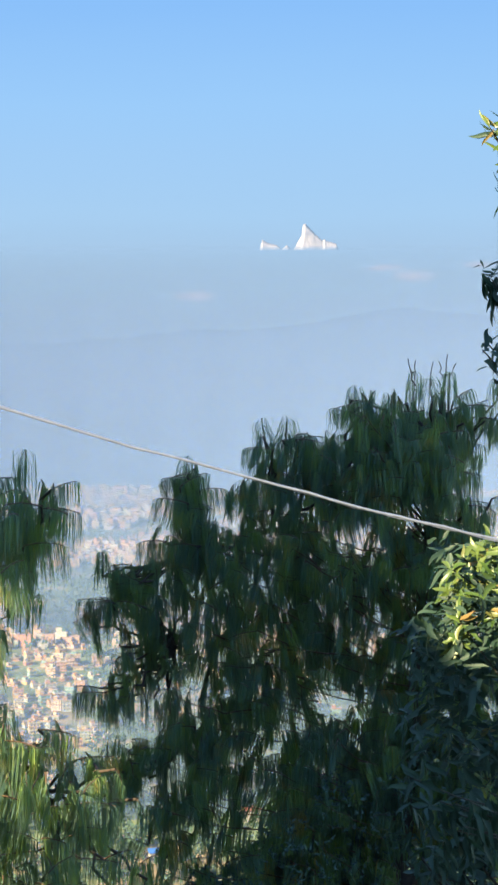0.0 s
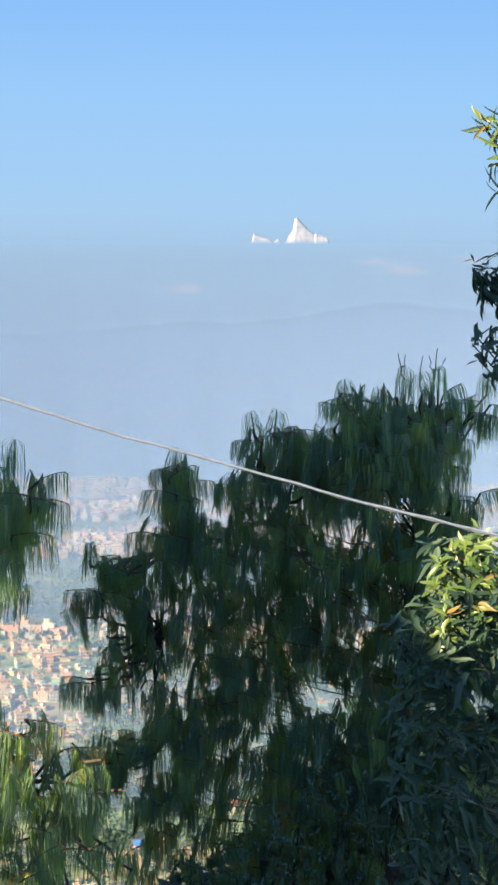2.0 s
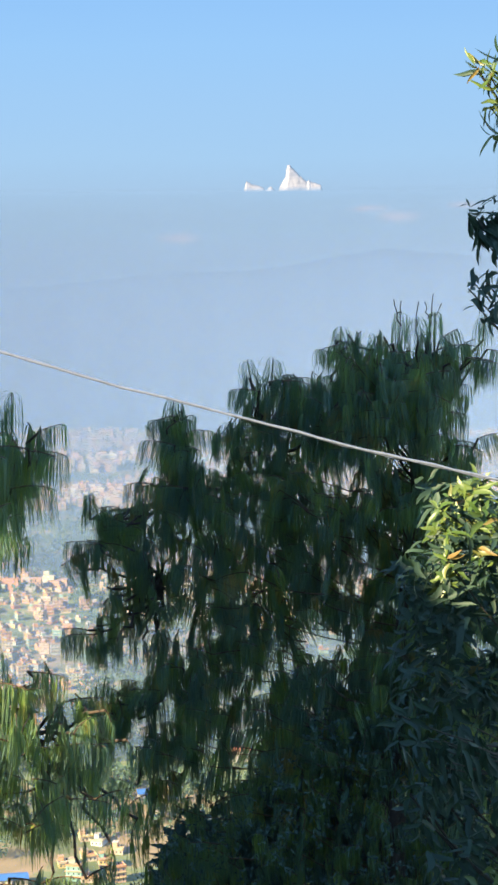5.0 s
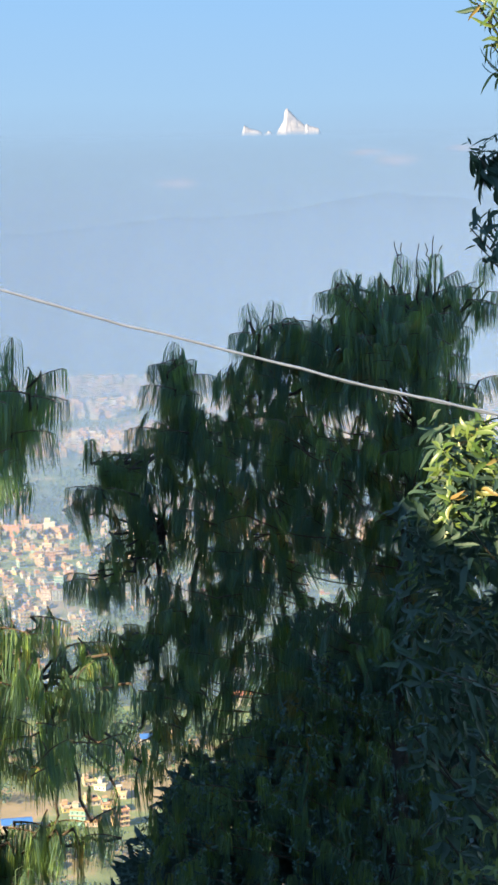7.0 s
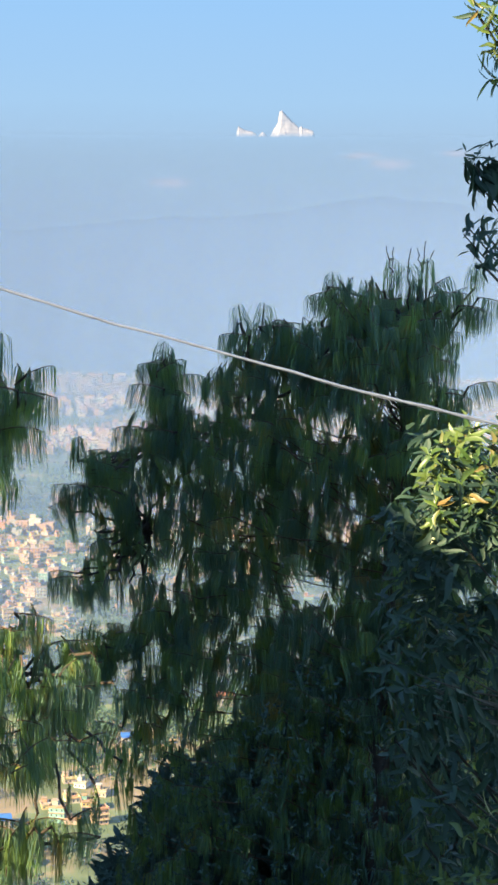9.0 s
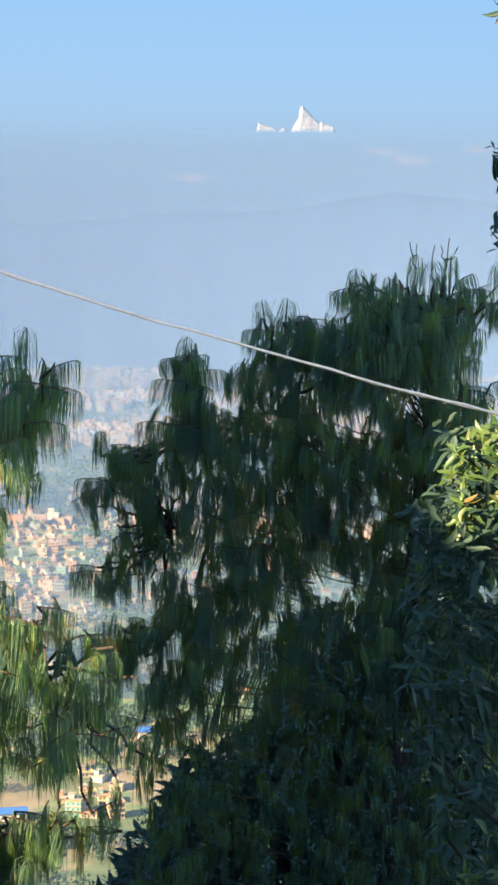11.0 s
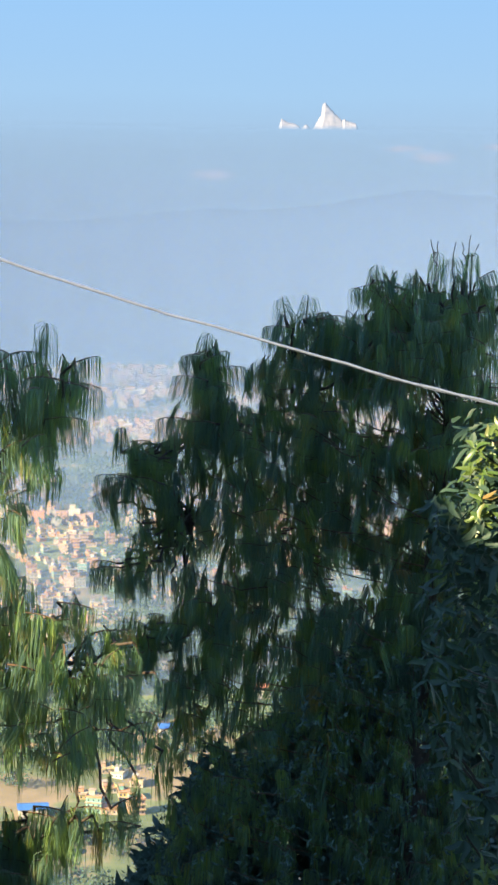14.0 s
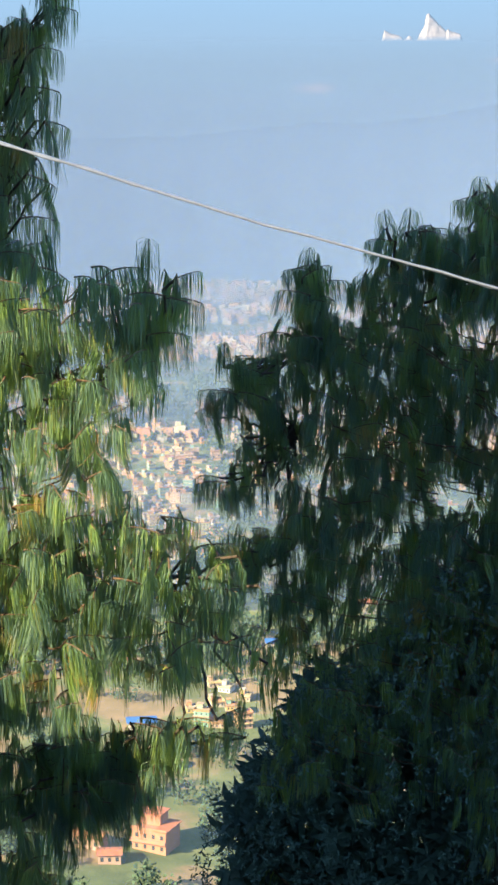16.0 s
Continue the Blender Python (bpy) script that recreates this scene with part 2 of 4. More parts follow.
def quads_mesh(name, verts, quads, mats, slots=None, smooth=False):
    """A mesh from large arrays of corners and four-sided faces."""
    verts, quads = np.asarray(verts, dtype=np.float32), np.asarray(quads, dtype=np.int32)
    me = bpy.data.meshes.new(name)
    me.vertices.add(len(verts))
    me.vertices.foreach_set("co", verts.ravel())
    me.loops.add(quads.size)
    me.loops.foreach_set("vertex_index", quads.ravel())
    me.polygons.add(len(quads))
    me.polygons.foreach_set("loop_start", np.arange(0, quads.size, 4, dtype=np.int32))
    for m in mats:
        me.materials.append(m)
    if slots is not None:
        me.polygons.foreach_set("material_index", np.asarray(slots, dtype=np.int32))
    if smooth:
        me.polygons.foreach_set("use_smooth", np.ones(len(quads), dtype=bool))
    else:
        me.shade_flat()
    me.update(calc_edges=True)
    return me


def child(name, me, parent, m=None, label="", kind=""):
    ob = new(name, me)
    ob.parent = parent
    if m is not None:
        ob.matrix_basis = m
    return tagged(ob, label, kind=kind)


def tube(points, radii, sides=6):
    """Corners and quads of a tapering tube along points."""
    P = np.asarray(points, dtype=float)
    T = np.gradient(P, axis=0)
    T /= np.linalg.norm(T, axis=1)[:, None] + 1e-9
    ref = np.where(np.abs(T[:, 2:3]) > 0.9, np.array([[1.0, 0, 0]]), np.array([[0, 0, 1.0]]))
    U = np.cross(T, ref)
    U /= np.linalg.norm(U, axis=1)[:, None] + 1e-9
    V = np.cross(T, U)
    a = np.linspace(0, 2 * np.pi, sides, endpoint=False)
    R = np.asarray(radii, dtype=float)[:, None, None]
    ring = P[:, None] + R * (np.cos(a)[None, :, None] * U[:, None] + np.sin(a)[None, :, None] * V[:, None])
    i = np.arange(len(P) - 1)[:, None] * sides
    j = np.arange(sides)[None]
    k = (j + 1) % sides
    q = np.stack([i + j, i + k, i + sides + k, i + sides + j], -1).reshape(-1, 4)
    return ring.reshape(-1, 3), q


def joined(pieces):
    """One pair of arrays from many (corners, quads)."""
    V, Q, n = [], [], 0
    for v, q in pieces:
        V.append(v), Q.append(np.asarray(q) + n)
        n += len(v)
    return np.concatenate(V), np.concatenate(Q)


def bent(a, b, sag, n=7):
    """A line from a to b that bows by sag metres downwards."""
    s = np.linspace(0, 1, n)[:, None]
    P = (1 - s) * np.asarray(a, float) + s * np.asarray(b, float)
    P[:, 2] -= (4 * s * (1 - s))[:, 0] * sag
    return P

# ---------------------------------------------------------------- ground, sky and distance
def ground_height(x, y):
    slope = -1.7 - 0.56 * np.clip(y - 1.2, 0, 1e9)
    valley = -203 + 5 * np.sin(x * 0.013 + 1.0) * np.sin(y * 0.009) + 0.004 * np.clip(y - 900, 0, 1e9)
    up = -1.7 + 0.22 * np.clip(-y - 3, 0, 150)
    z = np.where(y < 1.2, up, slope)
    k = np.clip((y - 330) / 60, 0, 1)
    k = k * k * (3 - 2 * k)
    return np.where(y > 330, (1 - k) * np.maximum(slope, -203) + k * valley, z)


def build_ground():
    ys = np.concatenate([np.linspace(-4800, -160, 8), np.linspace(-100, 30, 27), np.linspace(40, 400, 37), np.linspace(415, 2000, 90), np.linspace(2100, 4900, 25)])
    xs = np.concatenate([np.linspace(-4900, -700, 9), np.linspace(-600, 500, 75), np.linspace(620, 4900, 9)])
    X, Y = np.meshgrid(xs, ys)
    Z = ground_height(X, Y)
    v = np.stack([X, Y, Z], -1).reshape(-1, 3)
    w = len(xs)
    i = np.arange(len(ys) - 1)[:, None] * w + np.arange(w - 1)[None]
    q = np.stack([i, i + 1, i + w + 1, i + w], -1).reshape(-1, 4)
    ob = new("ground", quads_mesh("ground", v, q, [M_GROUND], smooth=True))
    tagged(ob, "hillside falling to a broad valley of fields", "ground", kind="structure")


def build_sheet(name, y, half, low, high, mat, label):
    """A gently curved upright sheet across the distance."""
    a = np.linspace(-half, half, 25)
    v = np.concatenate([np.stack([y * np.sin(a), y * np.cos(a), np.full(25, z)], -1) for z in (low, high)])
    q = [(i, i + 1, i + 26, i + 25) for i in range(24)]
    ob = new(name, quads_mesh(name, v, q, [mat]))
    tagged(ob, label, "backdrop", kind="structure")
    return ob


def build_mountain(name, cy, ridge, seed, label):
    """A snow mountain: a ridge line (x, height) whose faces fall away to both sides in ribs."""
    rx, rh = np.array(ridge, float).T
    xs, ys = np.linspace(rx[0], rx[-1], 170), np.linspace(-1, 1, 41)
    v = []
    for y in ys:
        for x in xs:
            h = float(np.interp(x, rx, rh))
            n = noise.ridged_multi_fractal((x * 0.030 + 0.9 * y + seed, y * 1.6, seed), 0.9, 2.1, 4, 1.0, 2.0) - 1.0
            d = noise.fractal((x * 0.11, y * 3, seed), 0.8, 2.0, 4)
            v.append((x + 16 * y * n, cy + 70 * y + 6 * n * abs(y), 40 + (h - 40) * (1 - abs(y) ** 0.9) + d * 1.2 + n * 1.2 * min(1, abs(y) * 5)))
    i = np.arange(40)[:, None] * 170 + np.arange(169)[None]
    q = np.stack([i, i + 1, i + 171, i + 170], -1).reshape(-1, 4)
    ob = new(name, quads_mesh(name, v, q, [M_SNOW], smooth=True))
    tagged(ob, label, "mountain")


M_SNOW = snow_material()
build_ground()
build_sheet("backdrop", 4800, 0.6, -330, 1500, sky_backdrop_material("far_sky", False), "pale blue morning sky over haze")
build_sheet("backdrop", 1960, 0.6, -210, 400, sky_backdrop_material("haze_glow", True, 1960 / 4800), "glowing sheet painted as a flat-topped bank of blue haze")
build_mountain("snow_mountain", 4450, [(-40, 70), (-22, 104), (-14, 119), (-7, 130), (-5.5, 144), (-3, 156), (2, 158), (16, 144), (25, 134), (34, 126), (41, 120), (46, 123), (50, 119), (62, 116), (73, 112), (78, 100), (110, 70)], 3.0, "sunlit snow pyramid standing above the haze")
build_mountain("snow_mountain", 4500, [(-140, 66), (-104, 98), (-97, 124), (-93, 121), (-80, 114), (-66, 112), (-60, 108), (-53, 102), (-41, 110), (-37, 108), (-27, 97), (-10, 66)], 9.0, "low sharp snow ridge beside a larger peak")
# upright tinted sheets put the haze over the valley
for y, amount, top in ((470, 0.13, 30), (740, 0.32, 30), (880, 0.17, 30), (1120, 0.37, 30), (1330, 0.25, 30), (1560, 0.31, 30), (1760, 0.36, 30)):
    build_sheet("haze_sheet", y, 0.45, -230, top, haze_material("haze_sheet_tint", amount, top), "blue-tinted sheet standing in for haze over the valley")


def build_cloud(x, z, w, h, seed):
    """A far wisp of cloud, thin and pinkish: a flat card whose brightness is its own glow."""
    m = Mat("cloud_glow")
    co = m.n("TexCoord")
    mp = m.n("Mapping")
    mp.inputs["Scale"].default_value, mp.inputs["Location"].default_value = (2.2 / w, 1, 1.3 / h), (seed, 0, seed)
    m.link(co.outputs["Object"], mp.inputs["Vector"])
    tx = m.n("TexNoise", Scale=1.4, Detail=5.0, Roughness=0.6)
    m.link(mp.outputs[0], tx.inputs["Vector"])
    gd = m.n("Mapping")
    gd.inputs["Scale"].default_value = (2 / w, 0, 2 / h)
    m.link(co.outputs["Object"], gd.inputs["Vector"])
    ln = m.n("VectorMath")
    ln.operation = "LENGTH"
    m.link(gd.outputs[0], ln.inputs[0])
    sub = m.n("Math")
    sub.operation = "SUBTRACT"
    m.link(tx.outputs["Fac"], sub.inputs[0]), m.link(ln.outputs["Value"], sub.inputs[1])
    r = m.n("MapRange")
    for k, val in (("From Min", -0.42), ("From Max", 0.35), ("To Max", 0.62)):
        r.inputs[k].default_value = val
    m.link(sub.outputs[0], r.inputs["Value"])
    em, tp, mx = m.n("Emission", Strength=0.2255), m.n("BsdfTransparent"), m.n("MixShader")
    em.inputs["Color"].default_value = lin(206, 208, 226)
    m.link(r.outputs[0], mx.inputs[0]), m.link(tp.outputs[0], mx.inputs[1]), m.link(em.outputs[0], mx.inputs[2])
    m.t.nodes.remove(m.bsdf)
    m.link(mx.outputs[0], m.out.inputs["Surface"])
    ob = new("cloud", quads_mesh("cloud", [(-w / 2, 0, -h / 2), (w / 2, 0, -h / 2), (w / 2, 0, h / 2), (-w / 2, 0, h / 2)], [(0, 1, 2, 3)], [m.m]))
    ob.location = (x, 1940, z)
    tagged(ob, "faint pinkish wisp of cloud on a glowing card", "backdrop", kind="structure")


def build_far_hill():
    """A glowing, half-clear sheet cut to a far hill's faint outline; the haze is in its colour."""
    m = Mat("hill_glow")
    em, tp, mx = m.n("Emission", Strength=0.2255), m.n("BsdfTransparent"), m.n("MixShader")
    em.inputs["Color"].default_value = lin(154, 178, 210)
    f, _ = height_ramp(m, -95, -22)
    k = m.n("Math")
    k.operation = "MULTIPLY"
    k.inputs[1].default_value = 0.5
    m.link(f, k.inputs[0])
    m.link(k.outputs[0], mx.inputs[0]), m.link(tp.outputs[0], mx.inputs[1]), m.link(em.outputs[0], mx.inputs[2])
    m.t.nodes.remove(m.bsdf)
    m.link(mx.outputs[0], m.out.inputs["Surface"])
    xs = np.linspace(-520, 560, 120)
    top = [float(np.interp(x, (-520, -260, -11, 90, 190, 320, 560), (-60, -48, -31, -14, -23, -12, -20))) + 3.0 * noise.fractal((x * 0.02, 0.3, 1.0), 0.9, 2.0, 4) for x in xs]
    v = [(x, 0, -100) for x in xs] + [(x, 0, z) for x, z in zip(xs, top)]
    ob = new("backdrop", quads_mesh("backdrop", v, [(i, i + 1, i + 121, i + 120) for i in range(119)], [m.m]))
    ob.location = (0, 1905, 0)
    tagged(ob, "glowing sheet cut to a far hill, haze painted in", "backdrop", kind="structure")


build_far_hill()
for x, z, w, h, seed in ((80, 25, 50, 10, 2.0), (108, 17, 60, 16, 5.3), (174, 28, 46, 10, 8.1), (-109, -3, 56, 14, 3.7)):
    build_cloud(x, z, w, h, seed)


# ---------------------------------------------------------------- unseen blocks added beside and behind the camera to shade the trees
def build_block(name, lo, hi, label):
    bm = bmesh.new()
    bmesh.ops.create_cube(bm, size=1)
    for v in bm.verts:
        v.co = Vector([lo[i] if v.co[i] < 0 else hi[i] for i in range(3)])
    bmesh.ops.bevel(bm, geom=bm.edges[:], offset=0.02, segments=2, affect="EDGES")
    me = bpy.data.meshes.new(name)
    bm.to_mesh(me)
    bm.free()
    me.materials.append(M_BLOCK)
    tagged(new(name, me), label, "wall", kind="structure")


# their edges and gaps set which leaves and tufts the sun reaches
build_block("shade_block_west", (-4.6, -3.0, -6.0), (-4.2, 3.6, 2.20), "unseen grey block added to shade the trees")
build_block("shade_block_north_west", (-4.6, 6.55, -12.0), (-4.2, 15.0, 4.5), "unseen grey block added to shade the trees")
build_block("shade_block_sprays", (-4.6, 0.9, 2.85), (-4.2, 3.6, 3.5), "unseen grey block added to shade the upper leaf sprays")
build_block("shade_block_upper", (-4.6, 3.6, 1.20), (-4.2, 6.55, 3.4), "unseen grey block added to shade the pine's top tips")
build_block("shade_block_lower", (-4.6, 3.6, -12.0), (-4.2, 6.55, -0.74), "unseen grey block added to shade the pine's lowest tufts")
build_block("shade_block_corner", (-4.6, 6.28, -0.74), (-4.2, 6.55, -0.30), "unseen grey block added to shade the pine's lower left")
build_block("shade_block_step", (-4.6, 3.6, -0.74), (-4.2, 5.22, 0.40), "unseen grey block added to shade the pine's lower right")
build_block("shade_block_south", (-4.2, -2.6, -2.5), (6.0, -2.3, 3.2), "unseen grey block added to shade the trees")


# ---------------------------------------------------------------- weeping pines
def needle_strips(base, out, rise, bend, length, width, rng):
    """Needles that leave the shoot along out at the elevation rise, arch over within the share bend of their length
    and then hang straight. Corners and quads; one row to a needle."""
    n, s = len(base), np.array([0, 0.13, 0.29, 0.56, 1.0])
    k = len(s)
    fall = -np.pi / 2 + rng.normal(0, 0.07, n)
    P = np.zeros((n, k, 3))
    P[:, 0] = base
    for j in range(1, k):
        mid = min(1.0, 0.5 * (s[j] + s[j - 1]) / bend) ** 0.8
        el = rise + (fall - rise) * mid
        d = out * np.cos(el)[:, None]
        d[:, 2] += np.sin(el)
        P[:, j] = P[:, j - 1] + d * (length * (s[j] - s[j - 1]))[:, None]
    a = rng.uniform(0, np.pi, n)
    side = np.stack([np.cos(a), np.sin(a), np.zeros(n)], -1)
    wid = width * np.array([0.7, 0.9, 1.0, 0.95, 0.35])
    L = P - side[:, None] * wid[None, :, None] / 2
    R = P + side[:, None] * wid[None, :, None] / 2
    v = np.stack([L, R], 2).reshape(-1, 3)
    i = (np.arange(n) * k * 2)[:, None] + np.arange(k - 1)[None] * 2
    q = np.stack([i, i + 1, i + 3, i + 2], -1).reshape(-1, 4)
    return v, q


# kind: the shoot's rise, its length, the needles' first elevation (degrees, from and to), the share in which they arch over
TUFT_FORM = {"u": (84, 0.14, 12, 66, 0.55), "s": (38, 0.115, 0, 48, 0.27), "f": (12, 0.145, -15, 38, 0.21), "n": (-52, 0.10, -55, 12, 0.20)}


def tuft_arrays(kind, count, seed, reach=0.172, width=0.0024):
    """A shoot that starts at the origin and leads along +x, hung with needles.
    Returns corners, quads, material slots (0 needles, 1 twig)."""
    rng = np.random.default_rng(seed)
    rise, stem, low, high, bend = TUFT_FORM[kind]
    s = np.linspace(0, 1, 7)
    ang = np.radians(rise) + s * (0.14 if kind == "u" else -0.5)
    P = np.zeros((7, 3))
    for i in range(1, 7):
        P[i] = P[i - 1] + stem / 6 * np.array([np.cos(ang[i]), 0.14 * np.sin(seed + i), np.sin(ang[i])])
    u = (1 - 0.72 * rng.random(count) ** 1.2 if kind == "u" else rng.uniform(0.03, 1.0, count)) * 5.999
    i0 = u.astype(int)
    f = (u - i0)[:, None]
    base = P[i0] * (1 - f) + P[i0 + 1] * f
    lock = rng.integers(0, 8, count)
    a = lock * 0.785 + rng.normal(0, 0.22, count)
    out = np.stack([np.cos(a) + (0.0 if kind == "u" else 0.45), np.sin(a), np.zeros(count)], -1)
    out /= np.linalg.norm(out, axis=1)[:, None] + 1e-9
    length = reach * rng.uniform(0.75, 1.12, 8)[lock] * rng.uniform(0.72, 1.1, count)
    v, q = needle_strips(base, out, np.radians(rng.uniform(low, high, count)), bend * rng.uniform(0.6, 1.15), length, width, rng)
    tv, tq = tube(P, np.linspace(0.0036, 0.0020, 7), 4)
    V, Q = joined([(v, q), (tv, tq)])
    return V, Q, np.concatenate([np.zeros(len(q), int), np.ones(len(tq), int)])


KINDS = {kind: [tuft_arrays(kind, count, seed + i) for i in range(5)] for kind, count, seed in (("u", 78, 10), ("s", 84, 30), ("f", 92, 50), ("n", 62, 70))}
THIN = {kind: [tuft_arrays(kind, count, seed + i, width=0.0039) for i in range(4)] for kind, count, seed in (("u", 42, 110), ("s", 50, 130), ("f", 56, 150), ("n", 40, 170))}
TUFT_MESH = {k: [quads_mesh("needle_tuft", v, q, [M_NEEDLE, M_TWIG], sl) for v, q, sl in lst] for k, lst in KINDS.items()}
TUFT_TIP = {"u": (0.01, 0.15), "s": (0.10, 0.055), "f": (0.143, -0.01), "n": (0.03, -0.09)}


class Pine:
    """A weeping pine: trunk, limbs, needle tufts; the tufts of the near side are parts, the rest one crown."""

    def __init__(self, label, foot, top, radius, size=1.0):
        self.foot, self.top = np.array(foot, float), np.array(top, float)
        self.ob = new("pine_tree")
        self.ob.matrix_basis = Matrix.Translation(foot)
        tagged(self.ob, label, "tree", "weeping pines on the slope")
        self.rng = np.random.default_rng(int(abs(foot[0] * 100)) + 7)
        n = 14
        s = np.linspace(0, 1, n)[:, None]
        P = self.foot * (1 - s) + self.top * s
        P[:, 0] += 0.05 * np.sin(s[:, 0] * 7)
        P[:, 1] += 0.05 * np.cos(s[:, 0] * 5)
        v, q = tube(P - self.foot, np.linspace(radius, 0.012, n), 12)
        child("trunk", quads_mesh("trunk", v, q, [M_BARK], smooth=True), self.ob)
        self.twigs, self.rest, self.count, self.gaps = [], [], 0, []
        self.size, self.hubs = size, []

    def axis(self, z):
        s = np.clip((z - self.foot[2]) / (self.top[2] - self.foot[2]), 0, 0.97)
        return self.foot * (1 - s) + self.top * s

    def bough(self, hub):
        """A main bough from the trunk, from whose end limbs fan out."""
        self.limb(hub, 0.35, 0.013)
        self.hubs.append(np.array(hub, float))

    def limb(self, tip, drop, thick=0.017):
        """A limb from the trunk that sweeps out and up to tip."""
        tip = np.array(tip, float)
        a = self.axis(tip[2] - drop)
        for hub in self.hubs:
            if np.linalg.norm(hub - tip) < np.linalg.norm(a - tip):
                a = hub
        P = bent(a, tip, 0.10 * np.linalg.norm(tip[:2] - a[:2]), 9)
        P[:, 1] += 0.45 * np.linalg.norm(tip[:2] - a[:2]) * np.sin(np.linspace(0, np.pi, 9)) ** 1.2
        P[1:-1] += self.rng.normal(0, 0.018, (7, 3))
        v, q = tube(P - self.foot, np.linspace(thick, 0.006, 9), 7)
        child("limb", quads_mesh("limb", v, q, [M_BARK], smooth=True), self.ob)
        return P

    def open_at(self, x, z):
        """Whether a tuft hung at x, z would close one of the crown's gaps."""
        return any(((x - gx) / (gr + 0.006)) ** 2 + ((z - 0.10 - gz) / (gr + 0.03)) ** 2 < 1 for gx, gz, gr in self.gaps)

    def tuft(self, kind, tip, yaw, size=1.0, own=True, thin=False):
        """A tuft whose shoot ends at tip, leading the way yaw (degrees from +x)."""
        tip = np.array(tip, float) - self.foot
        size = size * self.size
        k = int(self.rng.integers(len(KINDS[kind])))
        c, sn = np.cos(np.radians(yaw)), np.sin(np.radians(yaw))
        tx, tz = TUFT_TIP[kind]
        start = tip - size * np.array([tx * c, tx * sn, tz])
        tilt = 0.06 if kind == "u" else 0.15
        lean = Euler((self.rng.normal(0, tilt), self.rng.normal(0, tilt), radians(yaw))).to_matrix()
        tall = size * self.rng.uniform(0.8, 1.2)
        if own and self.count < 290:
            m = Matrix.Translation(start) @ lean.to_4x4() @ Matrix.Diagonal((size, size, tall, 1))
            child("needle_tuft", TUFT_MESH[kind][k], self.ob, m)
            self.count += 1
        else:
            shapes = (THIN if thin else KINDS)[kind]
            v, q, sl = shapes[k % len(shapes)]
            self.rest.append((v * (size, size, tall) @ np.array(lean).T + start, q, sl))
        return start + self.foot

    def twig(self, a, b):
        P = bent(a, b, 0.03, 6) - self.foot
        P[1:-1] += self.rng.normal(0, 0.006, (4, 3))
        v, q = tube(P, np.linspace(0.0048, 0.0024, 6), 5)
        self.twigs.append((v, q))

    def finish(self):
        if self.rest:
            V, Q = joined([(v, q) for v, q, _ in self.rest])
            sl = np.concatenate([s for _, _, s in self.rest])
            child("crown", quads_mesh("crown", V, Q, [M_NEEDLE, M_TWIG], sl), self.ob, kind="stuff")
        if self.twigs:
            V, Q = joined(self.twigs)
            child("brushwood", quads_mesh("brushwood", V, Q, [M_TWIG]), self.ob, kind="stuff")


def hang(tree, tips, y, spread, drop=0.55, dress=4, keep_open=False):
    """Limbs with tufts at given tips (x, z, kind, yaw); more tufts hang along each limb."""
    rng = tree.rng
    for x, z, kind, yaw in tips:
        if keep_open and tree.open_at(x, z):
            continue
        tip = np.array([x, y + rng.uniform(-spread, spread), z])
        size = rng.uniform(0.9, 1.1)
        start = tree.tuft(kind, tip, yaw, size)
        P = tree.limb(start, drop * rng.uniform(0.7, 1.3), 0.009)
        for j in range(dress):
            s = 0.93 - 0.085 * j - rng.uniform(0, 0.05)
            f = s * 8
            p = P[int(f)] * (1 - f % 1) + P[int(f) + 1] * (f % 1) + rng.normal(0, 0.03, 3) * (1, 2.0, 0.5)
            out = yaw + rng.choice((-1, 1)) * rng.uniform(10, 100)
            if tree.open_at(p[0], p[2]):
                continue
            tree.tuft(str(rng.choice(list("sfnn"))), p, out, rng.uniform(0.65, 1.0))


def fill(tree, n, y0, y1, z0, z1, left, right, own=True, near=0.085, size=(0.65, 1.15)):
    """Tufts all through the crown between two outlines x = left(z), right(z); the tree's gaps stay open."""
    rng, done = tree.rng, []
    for _ in range(n * 6):
        if len(done) >= n:
            break
        z = rng.uniform(z0, z1)
        x = rng.uniform(left(z), right(z))
        y = rng.uniform(y0, y1)
        if tree.open_at(x, z):
            continue
        if done and np.min(np.sum((np.array(done) - (x, y, z)) ** 2 * (1, 0.25, 1), axis=1)) < near ** 2:
            continue
        done.append((x, y, z))
        ax = tree.axis(z)
        yaw = np.degrees(np.arctan2(y - ax[1], x - ax[0])) + rng.normal(0, 45)
        start = tree.tuft(str(rng.choice(list("ffssnn"))), (x, y, z), yaw, rng.uniform(*size), own and y < (y0 + y1) / 2, not own or y > 0.66 * y0 + 0.34 * y1 or size[1] > 1.4)
        inward = (np.array([ax[0], ax[1], z - 0.3]) - start)
        d = np.linalg.norm(inward)
        if d > 0.25 and rng.random() < 0.12:
            tree.twig(start + inward / d * min(d, rng.uniform(0.25, 0.6)), start)


def outline(*pairs):
    zs, xs = np.array([p[0] for p in pairs]), np.array([p[1] for p in pairs])
    o = np.argsort(zs)
    return lambda z: float(np.interp(z, zs[o], xs[o]))


